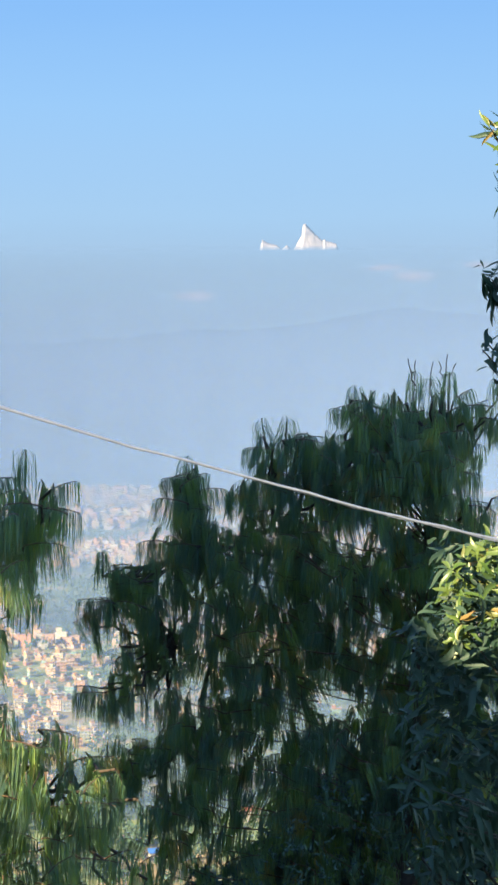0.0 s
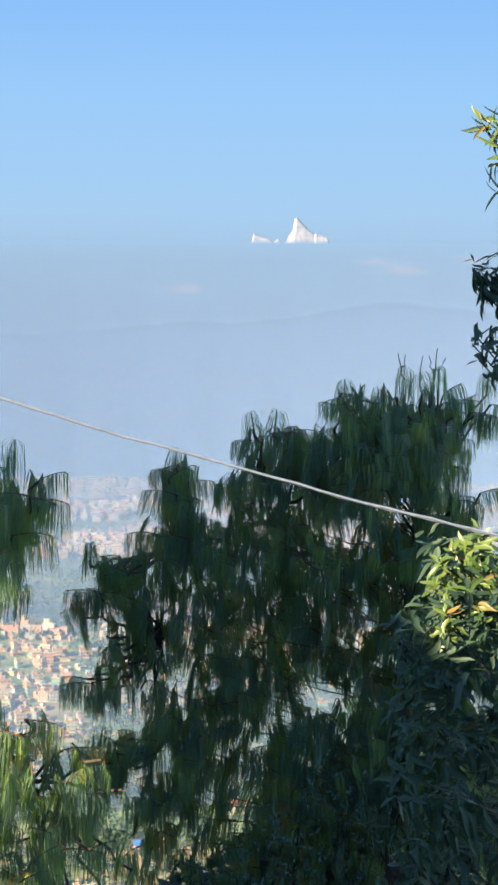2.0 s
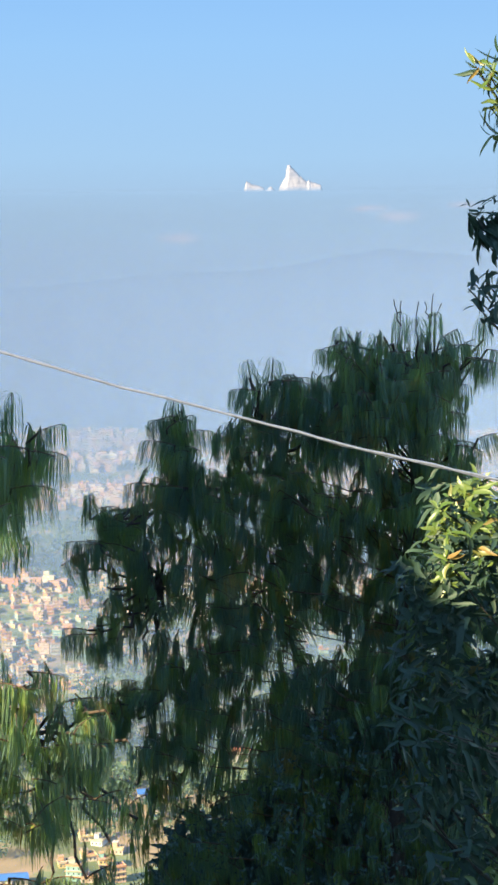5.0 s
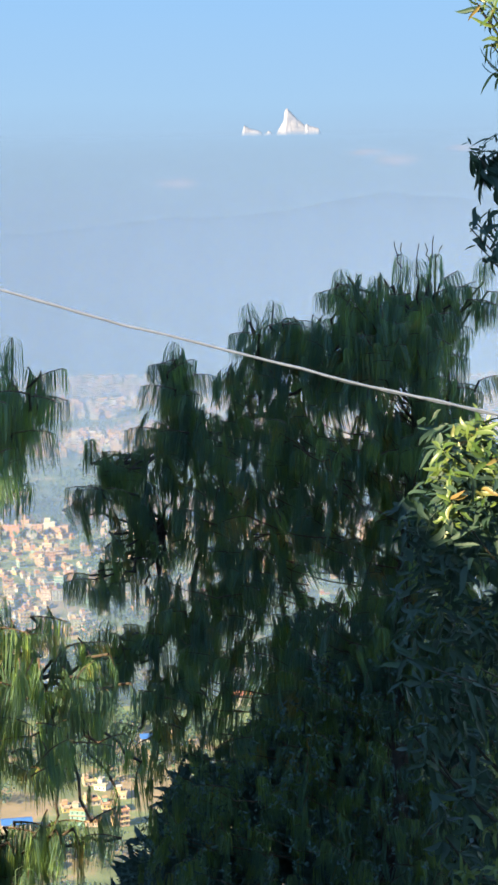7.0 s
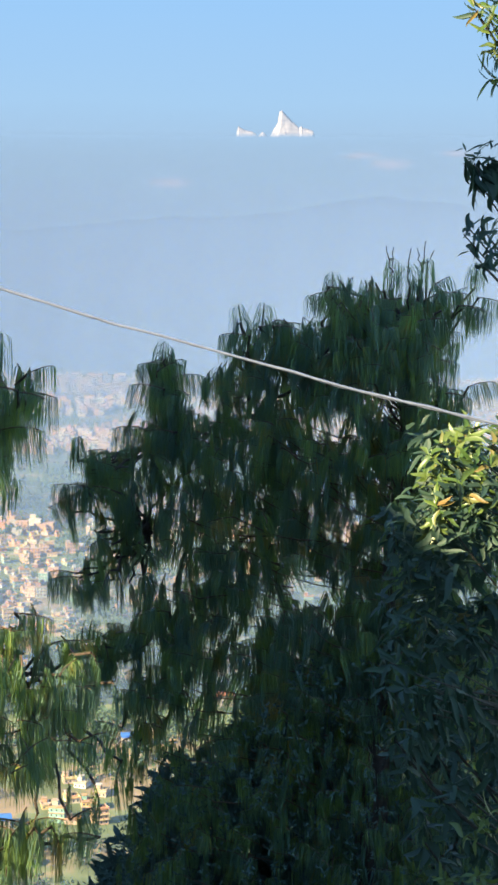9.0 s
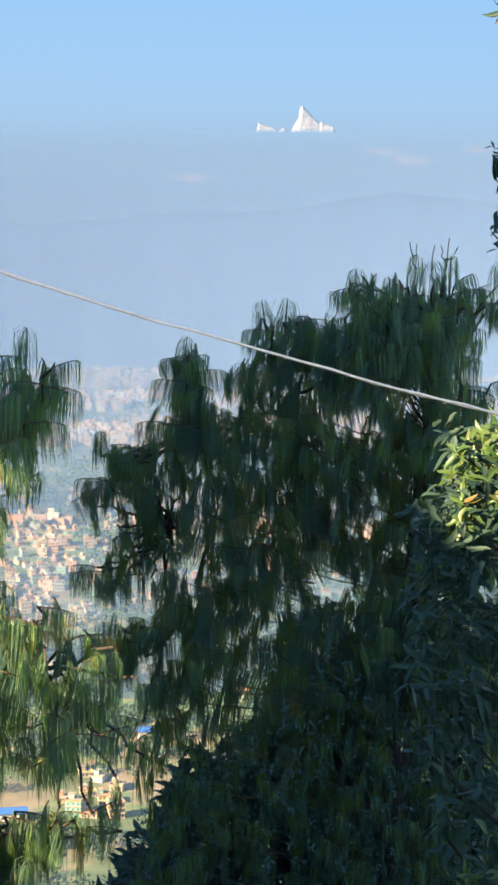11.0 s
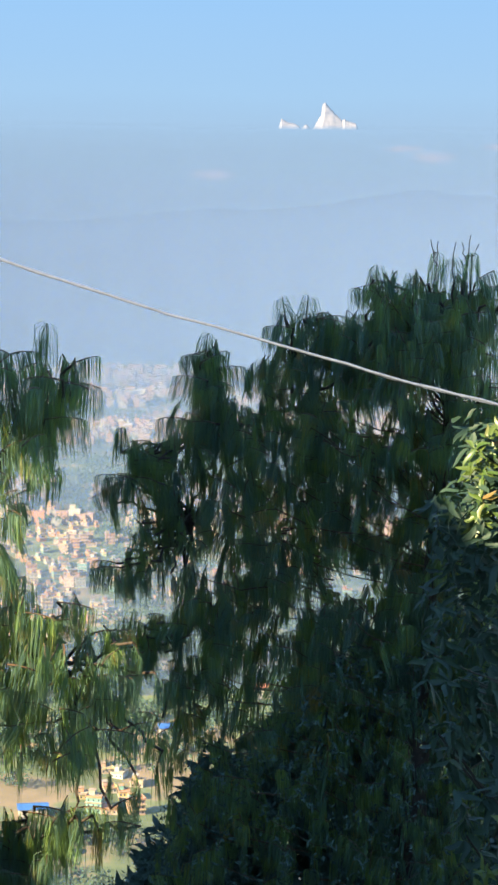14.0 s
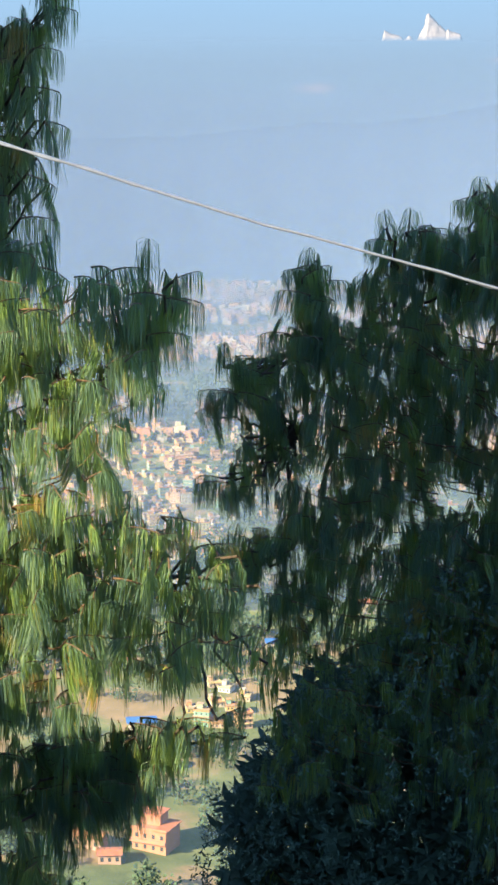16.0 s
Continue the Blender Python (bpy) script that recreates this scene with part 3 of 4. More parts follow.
# the tall dark pine in the middle
pine = Pine("tall weeping pine with drooping dark needles in shade", (0.55, 11.5, -8.0), (0.85, 11.2, -0.55), 0.17)
pine.gaps = [(0.76, -0.77, 0.03), (0.55, -0.77, 0.03), (1.0, -0.93, 0.05), (-0.39, -1.15, 0.05), (0.02, -1.2, 0.037), (0.8, -1.2, 0.05), (-0.09, -1.23, 0.06), (-0.35, -1.24, 0.05), (0.7, -1.26, 0.05), (0.27, -1.39, 0.04), (0.74, -1.39, 0.045), (0.42, -1.41, 0.11),
             (0.66, -1.67, 0.046), (-0.49, -1.67, 0.046), (-0.1, -1.68, 0.02), (0.05, -1.75, 0.043), (-0.79, -1.88, 0.067), (-0.6, -1.89, 0.049), (-0.05, -1.91, 0.02), (-0.44, -1.92, 0.03), (0.46, -1.95, 0.055), (-0.47, -2.01, 0.037)]
pine.gaps += [(-0.19, -2.03, 0.06), (-0.62, -2.1, 0.043), (-0.81, -2.1, 0.049), (0.66, -2.12, 0.06), (-0.29, -2.23, 0.043), (-0.47, -2.23, 0.05), (0.22, -2.24, 0.08), (-0.75, -2.26, 0.06), (-0.54, -2.29, 0.06), (0.32, -2.3, 0.07), (0.45, -2.33, 0.06), (-0.63, -2.34, 0.07), (0.25, -2.36, 0.06), (-0.72, -2.38, 0.07), (0.38, -2.49, 0.06)]
pine.gaps += [(-0.11, -2.52, 0.07), (0.01, -2.52, 0.046), (-0.77, -2.54, 0.055), (-0.27, -2.61, 0.043), (-0.58, -2.67, 0.046), (-0.68, -2.7, 0.06), (-0.04, -2.72, 0.049), (-0.13, -2.83, 0.045), (-0.3, -2.93, 0.055), (-0.16, -2.94, 0.055), (-0.21, -2.99, 0.043), (-0.4, -3.05, 0.04), (-0.48, -3.08, 0.04)]
hang(pine, [(0.72, -0.46, "u", 180), (0.82, -0.44, "u", 90), (0.92, -0.42, "u", 0), (0.41, -0.50, "u", 200), (0.30, -0.62, "s", 180), (0.50, -0.59, "s", 0), (0.61, -0.56, "u", 0),
            (1.06, -0.69, "f", 0), (1.13, -1.15, "f", 0), (1.05, -0.55, "s", 0), (1.04, -0.86, "f", 10), (1.08, -1.00, "f", -10), (1.20, -0.47, "u", 0), (1.34, -0.66, "f", 0), (1.24, -0.70, "f", 0), (1.12, -0.58, "s", 0), (1.28, -1.12, "f", 0)], 11.2, 0.2, 0.6)
for hub in ((-0.02, 11.25, -1.30), (-0.42, 11.25, -1.42), (-0.58, 11.3, -1.95), (-0.60, 11.35, -2.6), (0.35, 11.3, -1.05)):
    pine.bough(hub)
hang(pine, [(-0.07, -0.68, "u", 180), (0.05, -0.68, "u", 0), (-0.17, -0.86, "f", 180), (0.12, -0.75, "s", 0), (0.25, -0.80, "f", 0), (-0.50, -0.88, "u", 180), (-0.62, -0.99, "f", 180), (-0.38, -0.96, "s", 0),
            (-0.19, -1.01, "u", 90), (-0.62, -1.13, "f", 180), (-0.72, -1.34, "f", 180), (-0.58, -1.30, "s", 200)], 11.0, 0.2, 0.5, 6)
hang(pine, [(-0.94, -1.39, "u", 180), (-0.82, -1.47, "s", 0), (-1.05, -1.65, "f", 180), (-0.87, -1.62, "s", 180), (-0.72, -1.58, "f", 0), (-1.08, -2.14, "f", 180), (-0.88, -2.15, "f", 180), (-0.84, -1.91, "s", 180), (-0.75, -1.95, "f", 180),
            (-0.92, -2.44, "u", 180), (-0.60, -2.36, "f", 180), (-1.00, -2.75, "f", 180), (-0.85, -3.05, "f", 180)], 11.2, 0.25, 0.30, 6)
hang(pine, [(-0.94, -1.4, 'u', 90), (-0.82, -1.5, 's', 180), (-0.78, -1.51, 's', 0), (-1.01, -1.66, 'f', 180), (-0.92, -1.66, 's', 0), (-0.83, -1.61, 's', 180), (-0.71, -1.58, 's', 0), (-0.65, -1.63, 'f', 0), (-0.85, -1.81, 'n', 180), (-0.8, -1.97, 'n', 0), (-0.71, -1.78, 'n', 180), (-0.76, -2.03, 'n', 0), (-0.63, -1.87, 'n', 0), (-0.57, -1.94, 'n', 0), (-1.07, -2.16, 'f', 180), (-0.95, -2.18, 's', 180), (-0.87, -2.19, 'n', 0), (-0.78, -2.18, 'n', 180), (-0.71, -2.21, 'n', 0), (-0.64, -2.1, 'n', 180), (-0.57, -2.03, 'n', 0)], 11.05, 0.12, 0.2, 3)
hang(pine, [(-0.91, -2.44, 'u', 90), (-1.01, -2.53, 's', 180), (-0.79, -2.46, 's', 180), (-0.7, -2.44, 's', 0), (-0.62, -2.38, 's', 0), (-0.63, -2.26, 'n', 0), (-0.56, -2.35, 'n', 0), (-0.75, -2.6, 'n', 0), (-0.84, -2.63, 'n', 180), (-0.63, -2.6, 'n', 0), (-0.53, -2.51, 's', 0), (-0.69, -1.37, 'f', 180), (-0.55, -1.36, 'f', 180), (-0.61, -1.01, 'f', 180), (-0.4, -0.98, 's', 0), (-0.28, -1.08, 'f', 0), (-0.43, -1.13, 'n', 0), (-0.56, -1.13, 's', 180), (-0.45, -1.46, 'n', 180), (-0.51, -1.59, 'n', 0)], 11.05, 0.12, 0.2, 3)
hang(pine, [(0.29, -0.61, 'f', 180), (0.54, -0.6, 'f', 0), (0.36, -0.64, 's', 180), (0.48, -0.65, 'n', 0), (-0.17, -0.85, 'f', 180), (-0.1, -0.86, 'n', 180), (0.25, -0.8, 'f', 0), (0.13, -0.75, 's', 0), (0.61, -0.55, 'u', 0), (0.67, -0.67, 'n', 0), (0.17, -0.89, 'n', 0), (1.13, -0.63, 'f', 0), (1.09, -0.83, 'f', 0), (1.04, -0.98, 'f', 0), (1.15, -1.15, 'f', 0), (0.98, -0.61, 's', 0), (1.0, -0.79, 'n', 0), (1.21, -0.69, 'f', 0)], 11.0, 0.1, 0.25, 1)
for a, b in (((0.735, -0.52), (0.695, -0.375)), ((0.72, -0.45), (0.735, -0.385)), ((0.89, -0.52), (0.905, -0.35)), ((0.89, -0.47), (0.86, -0.39)), ((0.90, -0.46), (0.95, -0.40)), ((0.82, -0.52), (0.828, -0.39))):
    pine.twig(np.array([a[0], 11.2, a[1]]), np.array([b[0], 11.2, b[1]]))
A_LEFT = outline((-0.62, 0.72), (-0.78, 0.34), (-0.92, 0.10), (-1.02, -0.12), (-1.16, -0.40), (-1.38, -0.52), (-1.6, -0.64), (-2.0, -0.66), (-2.5, -0.70), (-3.0, -0.75), (-3.6, -0.75), (-5.0, -0.95))
A_RIGHT = outline((-0.60, 0.88), (-0.8, 0.88), (-1.2, 1.02), (-1.45, 1.25), (-2.0, 1.5), (-5.0, 1.7))
fill(pine, 1380, 10.85, 11.75, -2.8, -0.66, A_LEFT, A_RIGHT, near=0.040, size=(0.65, 1.1))
fill(pine, 230, 11.1, 11.8, -2.5, -1.45, lambda z: -0.35, lambda z: 1.0, own=False, near=0.045, size=(0.7, 1.1))
fill(pine, 130, 10.65, 10.9, -1.5, -0.72, outline((-0.62, 0.80), (-0.85, 0.45), (-1.5, 0.1)), A_RIGHT, own=False, near=0.05, size=(0.65, 1.0))
fill(pine, 350, 11.0, 11.5, -3.9, -2.3, A_LEFT, lambda z: 0.95, own=False, near=0.07, size=(0.8, 1.2))
fill(pine, 130, 11.05, 11.3, -4.2, -2.45, lambda z: 0.35, lambda z: 1.35, own=False, near=0.08, size=(0.8, 1.3))
fill(pine, 110, 11.9, 12.7, -5.2, -2.75, outline((-2.4, -0.25), (-5, -0.9)), A_RIGHT, own=False, near=0.1, size=(1.5, 2.0))
pine.finish()

# the nearer pine whose left side catches the sun
pine = Pine("weeping pine with bright yellow-green needles in sun", (-1.75, 9.1, -7.2), (-1.75, 9.0, -0.95), 0.12, 1.04)
pine.gaps = [(-1.0, -1.62, 0.07), (-1.56, -1.63, 0.041), (-1.47, -1.65, 0.041), (-0.93, -1.69, 0.08), (-1.35, -1.7, 0.06), (-0.74, -2.04, 0.037), (-0.86, -2.24, 0.046), (-0.85, -2.31, 0.035), (-0.99, -2.37, 0.05), (-0.95, -2.41, 0.057), (-0.69, -2.52, 0.069), (-0.75, -2.58, 0.08), (-1.03, -2.64, 0.051), (-0.81, -2.66, 0.046), (-1.2, -2.69, 0.046), (-1.02, -2.71, 0.051)]
pine.gaps += [(-0.84, -2.71, 0.046), (-1.28, -2.74, 0.057), (-1.18, -2.75, 0.057), (-1.35, -2.77, 0.057), (-1.33, -2.82, 0.051), (-0.63, -2.83, 0.09), (-1.06, -2.89, 0.041), (-1.04, -2.99, 0.037), (-0.84, -3.03, 0.11), (-0.75, -3.13, 0.11), (-0.92, -3.19, 0.09), (-1.28, -3.2, 0.035), (-1.24, -3.27, 0.057), (-0.97, -3.34, 0.069), (-0.82, -3.34, 0.09), (-1.13, -3.37, 0.046)]
for hub in ((-1.08, 8.85, -1.20), (-1.40, 8.85, -1.25), (-0.98, 8.85, -2.12), (-1.35, 8.85, -2.05), (-1.20, 8.85, -3.0)):
    pine.bough(hub)
hang(pine, [(-0.99, -0.67, "u", 0), (-1.13, -0.81, "u", 180), (-0.79, -0.77, "s", 0), (-0.78, -0.92, "f", 0), (-0.83, -1.05, "f", 0), (-1.05, -0.88, "f", 180), (-1.33, -0.94, "f", 0), (-1.52, -0.84, "f", 0), (-1.50, -0.98, "s", 0), (-1.19, -0.96, "f", 180),
            (-1.29, -1.08, "f", 0), (-1.44, -1.18, "f", 0), (-1.22, -1.29, "f", 0)], 8.6, 0.25, 0.5)
hang(pine, [(-1.11, -1.55, "s", 0), (-1.05, -1.68, "u", 0), (-0.79, -1.82, "f", 0), (-0.93, -1.83, "f", 0), (-1.40, -1.75, "f", 0), (-1.48, -1.96, "f", 0), (-0.67, -1.93, "s", 60), (-0.62, -2.10, "f", 0), (-0.60, -2.30, "f", 0), (-0.80, -2.55, "f", 0), (-1.02, -2.76, "f", 0), (-1.20, -2.74, "f", 0), (-1.35, -2.70, "u", 0), (-0.90, -2.72, "f", 0), (-0.95, -2.78, "u", 0), (-0.89, -2.91, "f", 0), (-1.09, -2.78, "s", 0), (-1.18, -2.84, "u", 0), (-1.28, -2.83, "f", 0), (-1.35, -3.0, "f", 0), (-1.15, -3.05, "f", 0), (-1.02, -2.95, "f", 0), (-1.50, -2.85, "f", 0), (-1.22, -3.2, "f", 0)], 8.6, 0.25, 0.4, 5, True)
hang(pine, [(-1.22, -1.52, "f", 20), (-1.40, -1.62, "u", 90), (-1.10, -1.20, "f", 0), (-1.05, -1.10, "s", 20), (-1.16, -1.60, "f", -20), (-1.28, -1.80, "f", 30), (-1.30, -1.98, "f", 10), (-1.12, -2.02, "f", -30), (-0.95, -2.02, "f", 0)], 8.45, 0.15, 0.35, 3)
hang(pine, [(-0.75, -1.96, "f", 0), (-0.65, -1.98, "f", 0), (-0.51, -2.17, "n", 0), (-0.67, -2.24, "f", 0), (-0.57, -2.27, "s", 0), (-0.80, -2.45, "f", 0), (-0.64, -2.63, "f", 0), (-0.74, -2.70, "f", 0), (-0.54, -2.69, "f", 0), (-0.93, -2.71, "f", 0), (-0.59, -2.05, "n", 0)], 8.7, 0.15, 0.4, 2, True)
hang(pine, [(-1.35, -2.83, 'u', 0), (-1.25, -2.83, 's', 180), (-1.17, -2.77, 's', 0), (-1.09, -2.73, 'u', 0), (-1.01, -2.77, 's', 0), (-0.94, -2.83, 's', 0), (-0.92, -2.91, 'n', 180), (-1.21, -2.93, 'n', 180), (-1.3, -2.93, 's', 180), (-1.15, -3.02, 'n', 0), (-1.12, -3.13, 'n', 0), (-1.24, -3.05, 'n', 0), (-1.39, -2.97, 's', 0), (-1.49, -2.93, 'n', 0), (-1.58, -3.01, 's', 0), (-1.53, -3.21, 'n', 0), (-1.6, -3.13, 'n', 180), (-1.43, -3.15, 'n', 0), (-1.33, -3.12, 'n', 0), (-1.1, -3.22, 'n', 0), (-1.0, -2.99, 'n', 0), (-1.5, -3.05, 'n', 180), (-1.63, -3.26, 's', 0), (-1.47, -3.33, 's', 0), (-1.38, -3.25, 'n', 0), (-0.81, -2.76, 'n', 0), (-0.75, -2.78, 'n', 0), (-0.87, -2.71, 'n', 180), (-0.6, -2.64, 'n', 0), (-0.6, -2.58, 's', 0), (-0.53, -2.51, 'n', 180), (-0.72, -2.7, 'f', 180), (-1.03, -2.83, 'n', 0), (-1.44, -2.86, 's', 0)], 8.6, 0.15, 0.25, 6)
B_RIGHT = outline((-0.5, -1.3), (-0.7, -1.05), (-0.9, -0.92), (-1.2, -0.94), (-1.40, -1.02), (-1.5, -1.15), (-1.7, -1.12), (-1.85, -0.92), (-2.1, -0.72), (-2.35, -0.78), (-2.5, -1.15), (-2.68, -1.25), (-2.78, -0.98), (-2.95, -0.98), (-3.1, -1.25), (-4.5, -1.5))
B_LEFT = outline((-0.5, -1.6), (-0.8, -1.75), (-4.5, -1.95))
fill(pine, 250, 8.25, 9.0, -2.70, -0.78, B_LEFT, B_RIGHT, near=0.11, size=(0.8, 1.1))
fill(pine, 90, 8.4, 9.0, -3.7, -2.78, B_LEFT, B_RIGHT, near=0.10, size=(0.6, 1.0))
fill(pine, 75, 8.15, 8.6, -2.50, -1.72, B_LEFT, B_RIGHT, near=0.08, size=(0.6, 1.25))
pine.finish()

# the tall pine beyond; its unseen outer crown is added to shade the middle one
pine = Pine("tall weeping pine rising out of view beside the wire", (-2.45, 9.9, -8.0), (-2.3, 9.8, 3.6), 0.2)
hang(pine, [(-1.52, 0.45, 'u', 90), (-1.58, 0.4, 's', 180), (-1.45, 0.39, 's', 0), (-1.42, 0.29, 'f', 0), (-1.49, 0.29, 's', 0), (-1.49, 0.11, 'f', 0), (-1.54, 0.13, 's', 0), (-1.5, -0.06, 'f', 0), (-1.56, -0.04, 'n', 0), (-1.49, -0.21, 'f', 0), (-1.53, -0.29, 'n', 0), (-1.5, -0.44, 'f', 0), (-1.59, -0.46, 'n', 0), (-1.57, -0.59, 'n', 0), (-1.53, -0.64, 'f', 0), (-1.62, -0.79, 'f', 0), (-1.63, 0.26, 's', 0), (-1.69, 0.27, 's', 180), (-1.65, 0.14, 'n', 0), (-1.6, 0.04, 'n', 0), (-1.63, -0.11, 'n', 0), (-1.58, -0.19, 'n', 0), (-1.66, -0.29, 'n', 0), (-1.61, -0.39, 'n', 0), (-1.69, -0.52, 'n', 0)], 9.5, 0.12, 0.4, 2)
C_RIGHT = outline((3.2, -2.3), (1.0, -2.05), (0.35, -1.95), (0.10, -1.68), (-0.9, -1.72), (-5.0, -1.7))
C_LEFT = outline((3.2, -2.5), (1.5, -3.3), (-5.0, -3.9))
fill(pine, 200, 9.3, 9.9, -1.3, 1.0, lambda z: -2.05, C_RIGHT, near=0.075, size=(0.8, 1.15))
# big tufts out of view, only there to cast shade
fill(pine, 180, 9.2, 11.0, -5.0, 3.2, C_LEFT, C_RIGHT, own=False, near=0.12, size=(1.3, 1.9))
pine.finish()

# ---------------------------------------------------------------- broad-leaved tree beside the pines
def leaf_arrays(length, width, curl, seed, n=7, across=(-1, -0.5, 0, 0.5, 1)):
    """A pointed leaf along +x, folded along its rib and curling down."""
    rng = np.random.default_rng(seed)
    s = np.linspace(0, 1, n)
    w = len(across)
    half = width * np.sin(np.pi * s ** 0.85) ** 0.8 / 2 + 0.0006
    x = length * s
    z = -curl * length * s ** 2
    side = 0.010 * np.sin(s * 5 + rng.uniform(0, 6))
    rows = [np.stack([x, side + k * half, z + np.abs(k) * half * 0.35], -1) for k in across]
    v = np.stack(rows, 1).reshape(-1, 3)
    i = np.arange(n - 1)[:, None] * w + np.arange(w - 1)[None]
    q = np.stack([i, i + 1, i + w + 1, i + w], -1).reshape(-1, 4)
    return v, q


LEAVES = [leaf_arrays(0.080 + 0.010 * (i % 4), 0.023 + 0.003 * (i % 3), 0.10 + 0.09 * (i % 5), i, 6, (-1, 0, 1)) for i in range(8)]
SMALL_LEAVES = [leaf_arrays(0.085 + 0.010 * (i % 4), 0.030 + 0.004 * (i % 3), 0.10 + 0.09 * (i % 5), i, 4, (-1, 0, 1)) for i in range(8)]
LEAF_MESH = [quads_mesh("leaf", v, q, [M_LEAF], smooth=True) for v, q in LEAVES]
YOUNG_MESH = [quads_mesh("leaf", v, q, [M_YOUNG], smooth=True) for v, q in LEAVES]


class Leafy:
    """A broad-leaved tree: trunk, branches, whorls of leaves; the nearest leaves are parts."""

    def __init__(self, label, foot, top, mat=M_LEAF, name="broadleaf_tree"):
        self.foot = np.array(foot, float)
        self.mat = mat
        self.ob = new(name)
        self.ob.matrix_basis = Matrix.Translation(foot)
        tagged(self.ob, label, "tree")
        self.rng = np.random.default_rng(21)
        self.rest, self.young, self.stems, self.count = [], [], [], 0
        self.trunk = bent(foot, top, -0.05, 12)
        v, q = tube(self.trunk - self.foot, np.linspace(0.07, 0.015, 12), 10)
        child("trunk", quads_mesh("trunk", v, q, [M_STEM], smooth=True), self.ob)

    def branch(self, tip):
        tip = np.array(tip, float)
        d = np.abs(self.trunk[:, 2] - (tip[2] - 0.35))
        a = self.trunk[int(np.argmin(d))]
        P = bent(a, tip, 0.06, 7)
        v, q = tube(P - self.foot, np.linspace(0.0036, 0.0018, 7), 6)
        child("branch", quads_mesh("branch", v, q, [M_STEM], smooth=True), self.ob)
        return P

    def whorl(self, p, n, way, own, size=1.0, meshes=LEAF_MESH, shapes=LEAVES, tilt=(-25, 55), slim=1.0):
        """n leaves round a shoot end at p; way: the shoot's direction."""
        rng = self.rng
        way = Vector(way).normalized()
        turn = way.to_track_quat("Z", "Y").to_matrix().to_4x4()
        for j in range(n):
            m = Matrix.Translation(Vector(p - self.foot) + way * rng.uniform(-0.05, 0.01)) @ turn @ Matrix.Rotation(j * 2.4 + rng.normal(0, 0.3), 4, "Z") @ Matrix.Rotation(-radians(rng.uniform(*tilt)), 4, "Y") @ Matrix.Rotation(rng.normal(0, 0.5), 4, "X")
            s = size * rng.uniform(0.65, 1.1)
            m = m @ Matrix.Diagonal((s, s * slim, s, 1))
            k = int(rng.integers(8))
            if own and self.count < 295:
                child("leaf", meshes[k], self.ob, m)
                self.count += 1
            else:
                v, q = shapes[k]
                M = np.array(m)
                (self.young if meshes is YOUNG_MESH else self.rest).append((v @ M[:3, :3].T + M[:3, 3], q))

    def finish(self):
        V, Q = joined(self.rest)
        child("foliage", quads_mesh("foliage", V, Q, [self.mat], smooth=True), self.ob, kind="stuff")
        if self.young:
            V, Q = joined(self.young)
            child("young_foliage", quads_mesh("young_foliage", V, Q, [M_YOUNG], smooth=True), self.ob, kind="stuff")
        if self.stems:
            V, Q = joined(self.stems)
            child("brushwood", quads_mesh("brushwood", V, Q, [M_STEM]), self.ob, kind="stuff")


tree = Leafy("broad-leaved tree with glossy leaves, sunlit at the top", (1.15, 6.1, -4.4), (1.0, 6.0, 1.0))
rng = tree.rng
for x, z, way in [(0.60, -0.66, 0), (0.70, -0.65, 0.3), (0.66, -0.68, 0.1), (0.74, -0.66, 0.4), (0.55, -0.70, -0.7), (0.54, -0.77, -1), (0.57, -0.73, -0.6), (0.50, -0.76, -0.8), (0.51, -0.71, -0.8), (0.53, -0.84, -0.6), (0.61, -0.71, 0), (0.65, -0.73, 0.3), (0.70, -0.71, 0.4), (0.60, -0.81, -0.4), (0.65, -0.80, 0), (0.70, -0.81, 0.3), (0.74, -0.76, 0.5), (0.72, -0.87, 0.4), (0.58, -1.12, -0.7), (0.64, -1.15, 0.2), (0.69, -1.10, 0.5), (0.75, -0.87, 0.5), (0.75, -0.70, 0.5)]:
    p = np.array([x, 5.65 + rng.uniform(-0.12, 0.12), z])
    tree.branch(p)
    tree.whorl(p, 10, (0.5 * way, -0.6, 0.8), True, 0.52, YOUNG_MESH, tilt=(-15, 45))
    for _ in range(3):
        tree.whorl(p + rng.normal(0, 0.035, 3) + (0.01, 0.05, -0.03), 9, (0.5 * way, -0.4, 0.5), False, 0.60, YOUNG_MESH if rng.random() < (0.4 if z > -0.9 else 0.15) else LEAF_MESH)
# a thin spray of long narrow leaves higher up
for x, z in [(0.605, 0.374), (0.623, 0.363), (0.644, 0.34), (0.647, 0.281), (0.664, 0.253), (0.663, 0.391), (0.662, 0.213), (0.672, 0.329), (0.672, 0.288)]:
    p = np.array([x - 0.008, 5.7 + rng.uniform(-0.08, 0.08), z])
    tree.branch(p)
    tree.whorl(p, 10, (-0.85, -0.25, -0.15), True, 0.70, YOUNG_MESH if rng.random() < 0.75 else LEAF_MESH, tilt=(5, 65), slim=0.62)
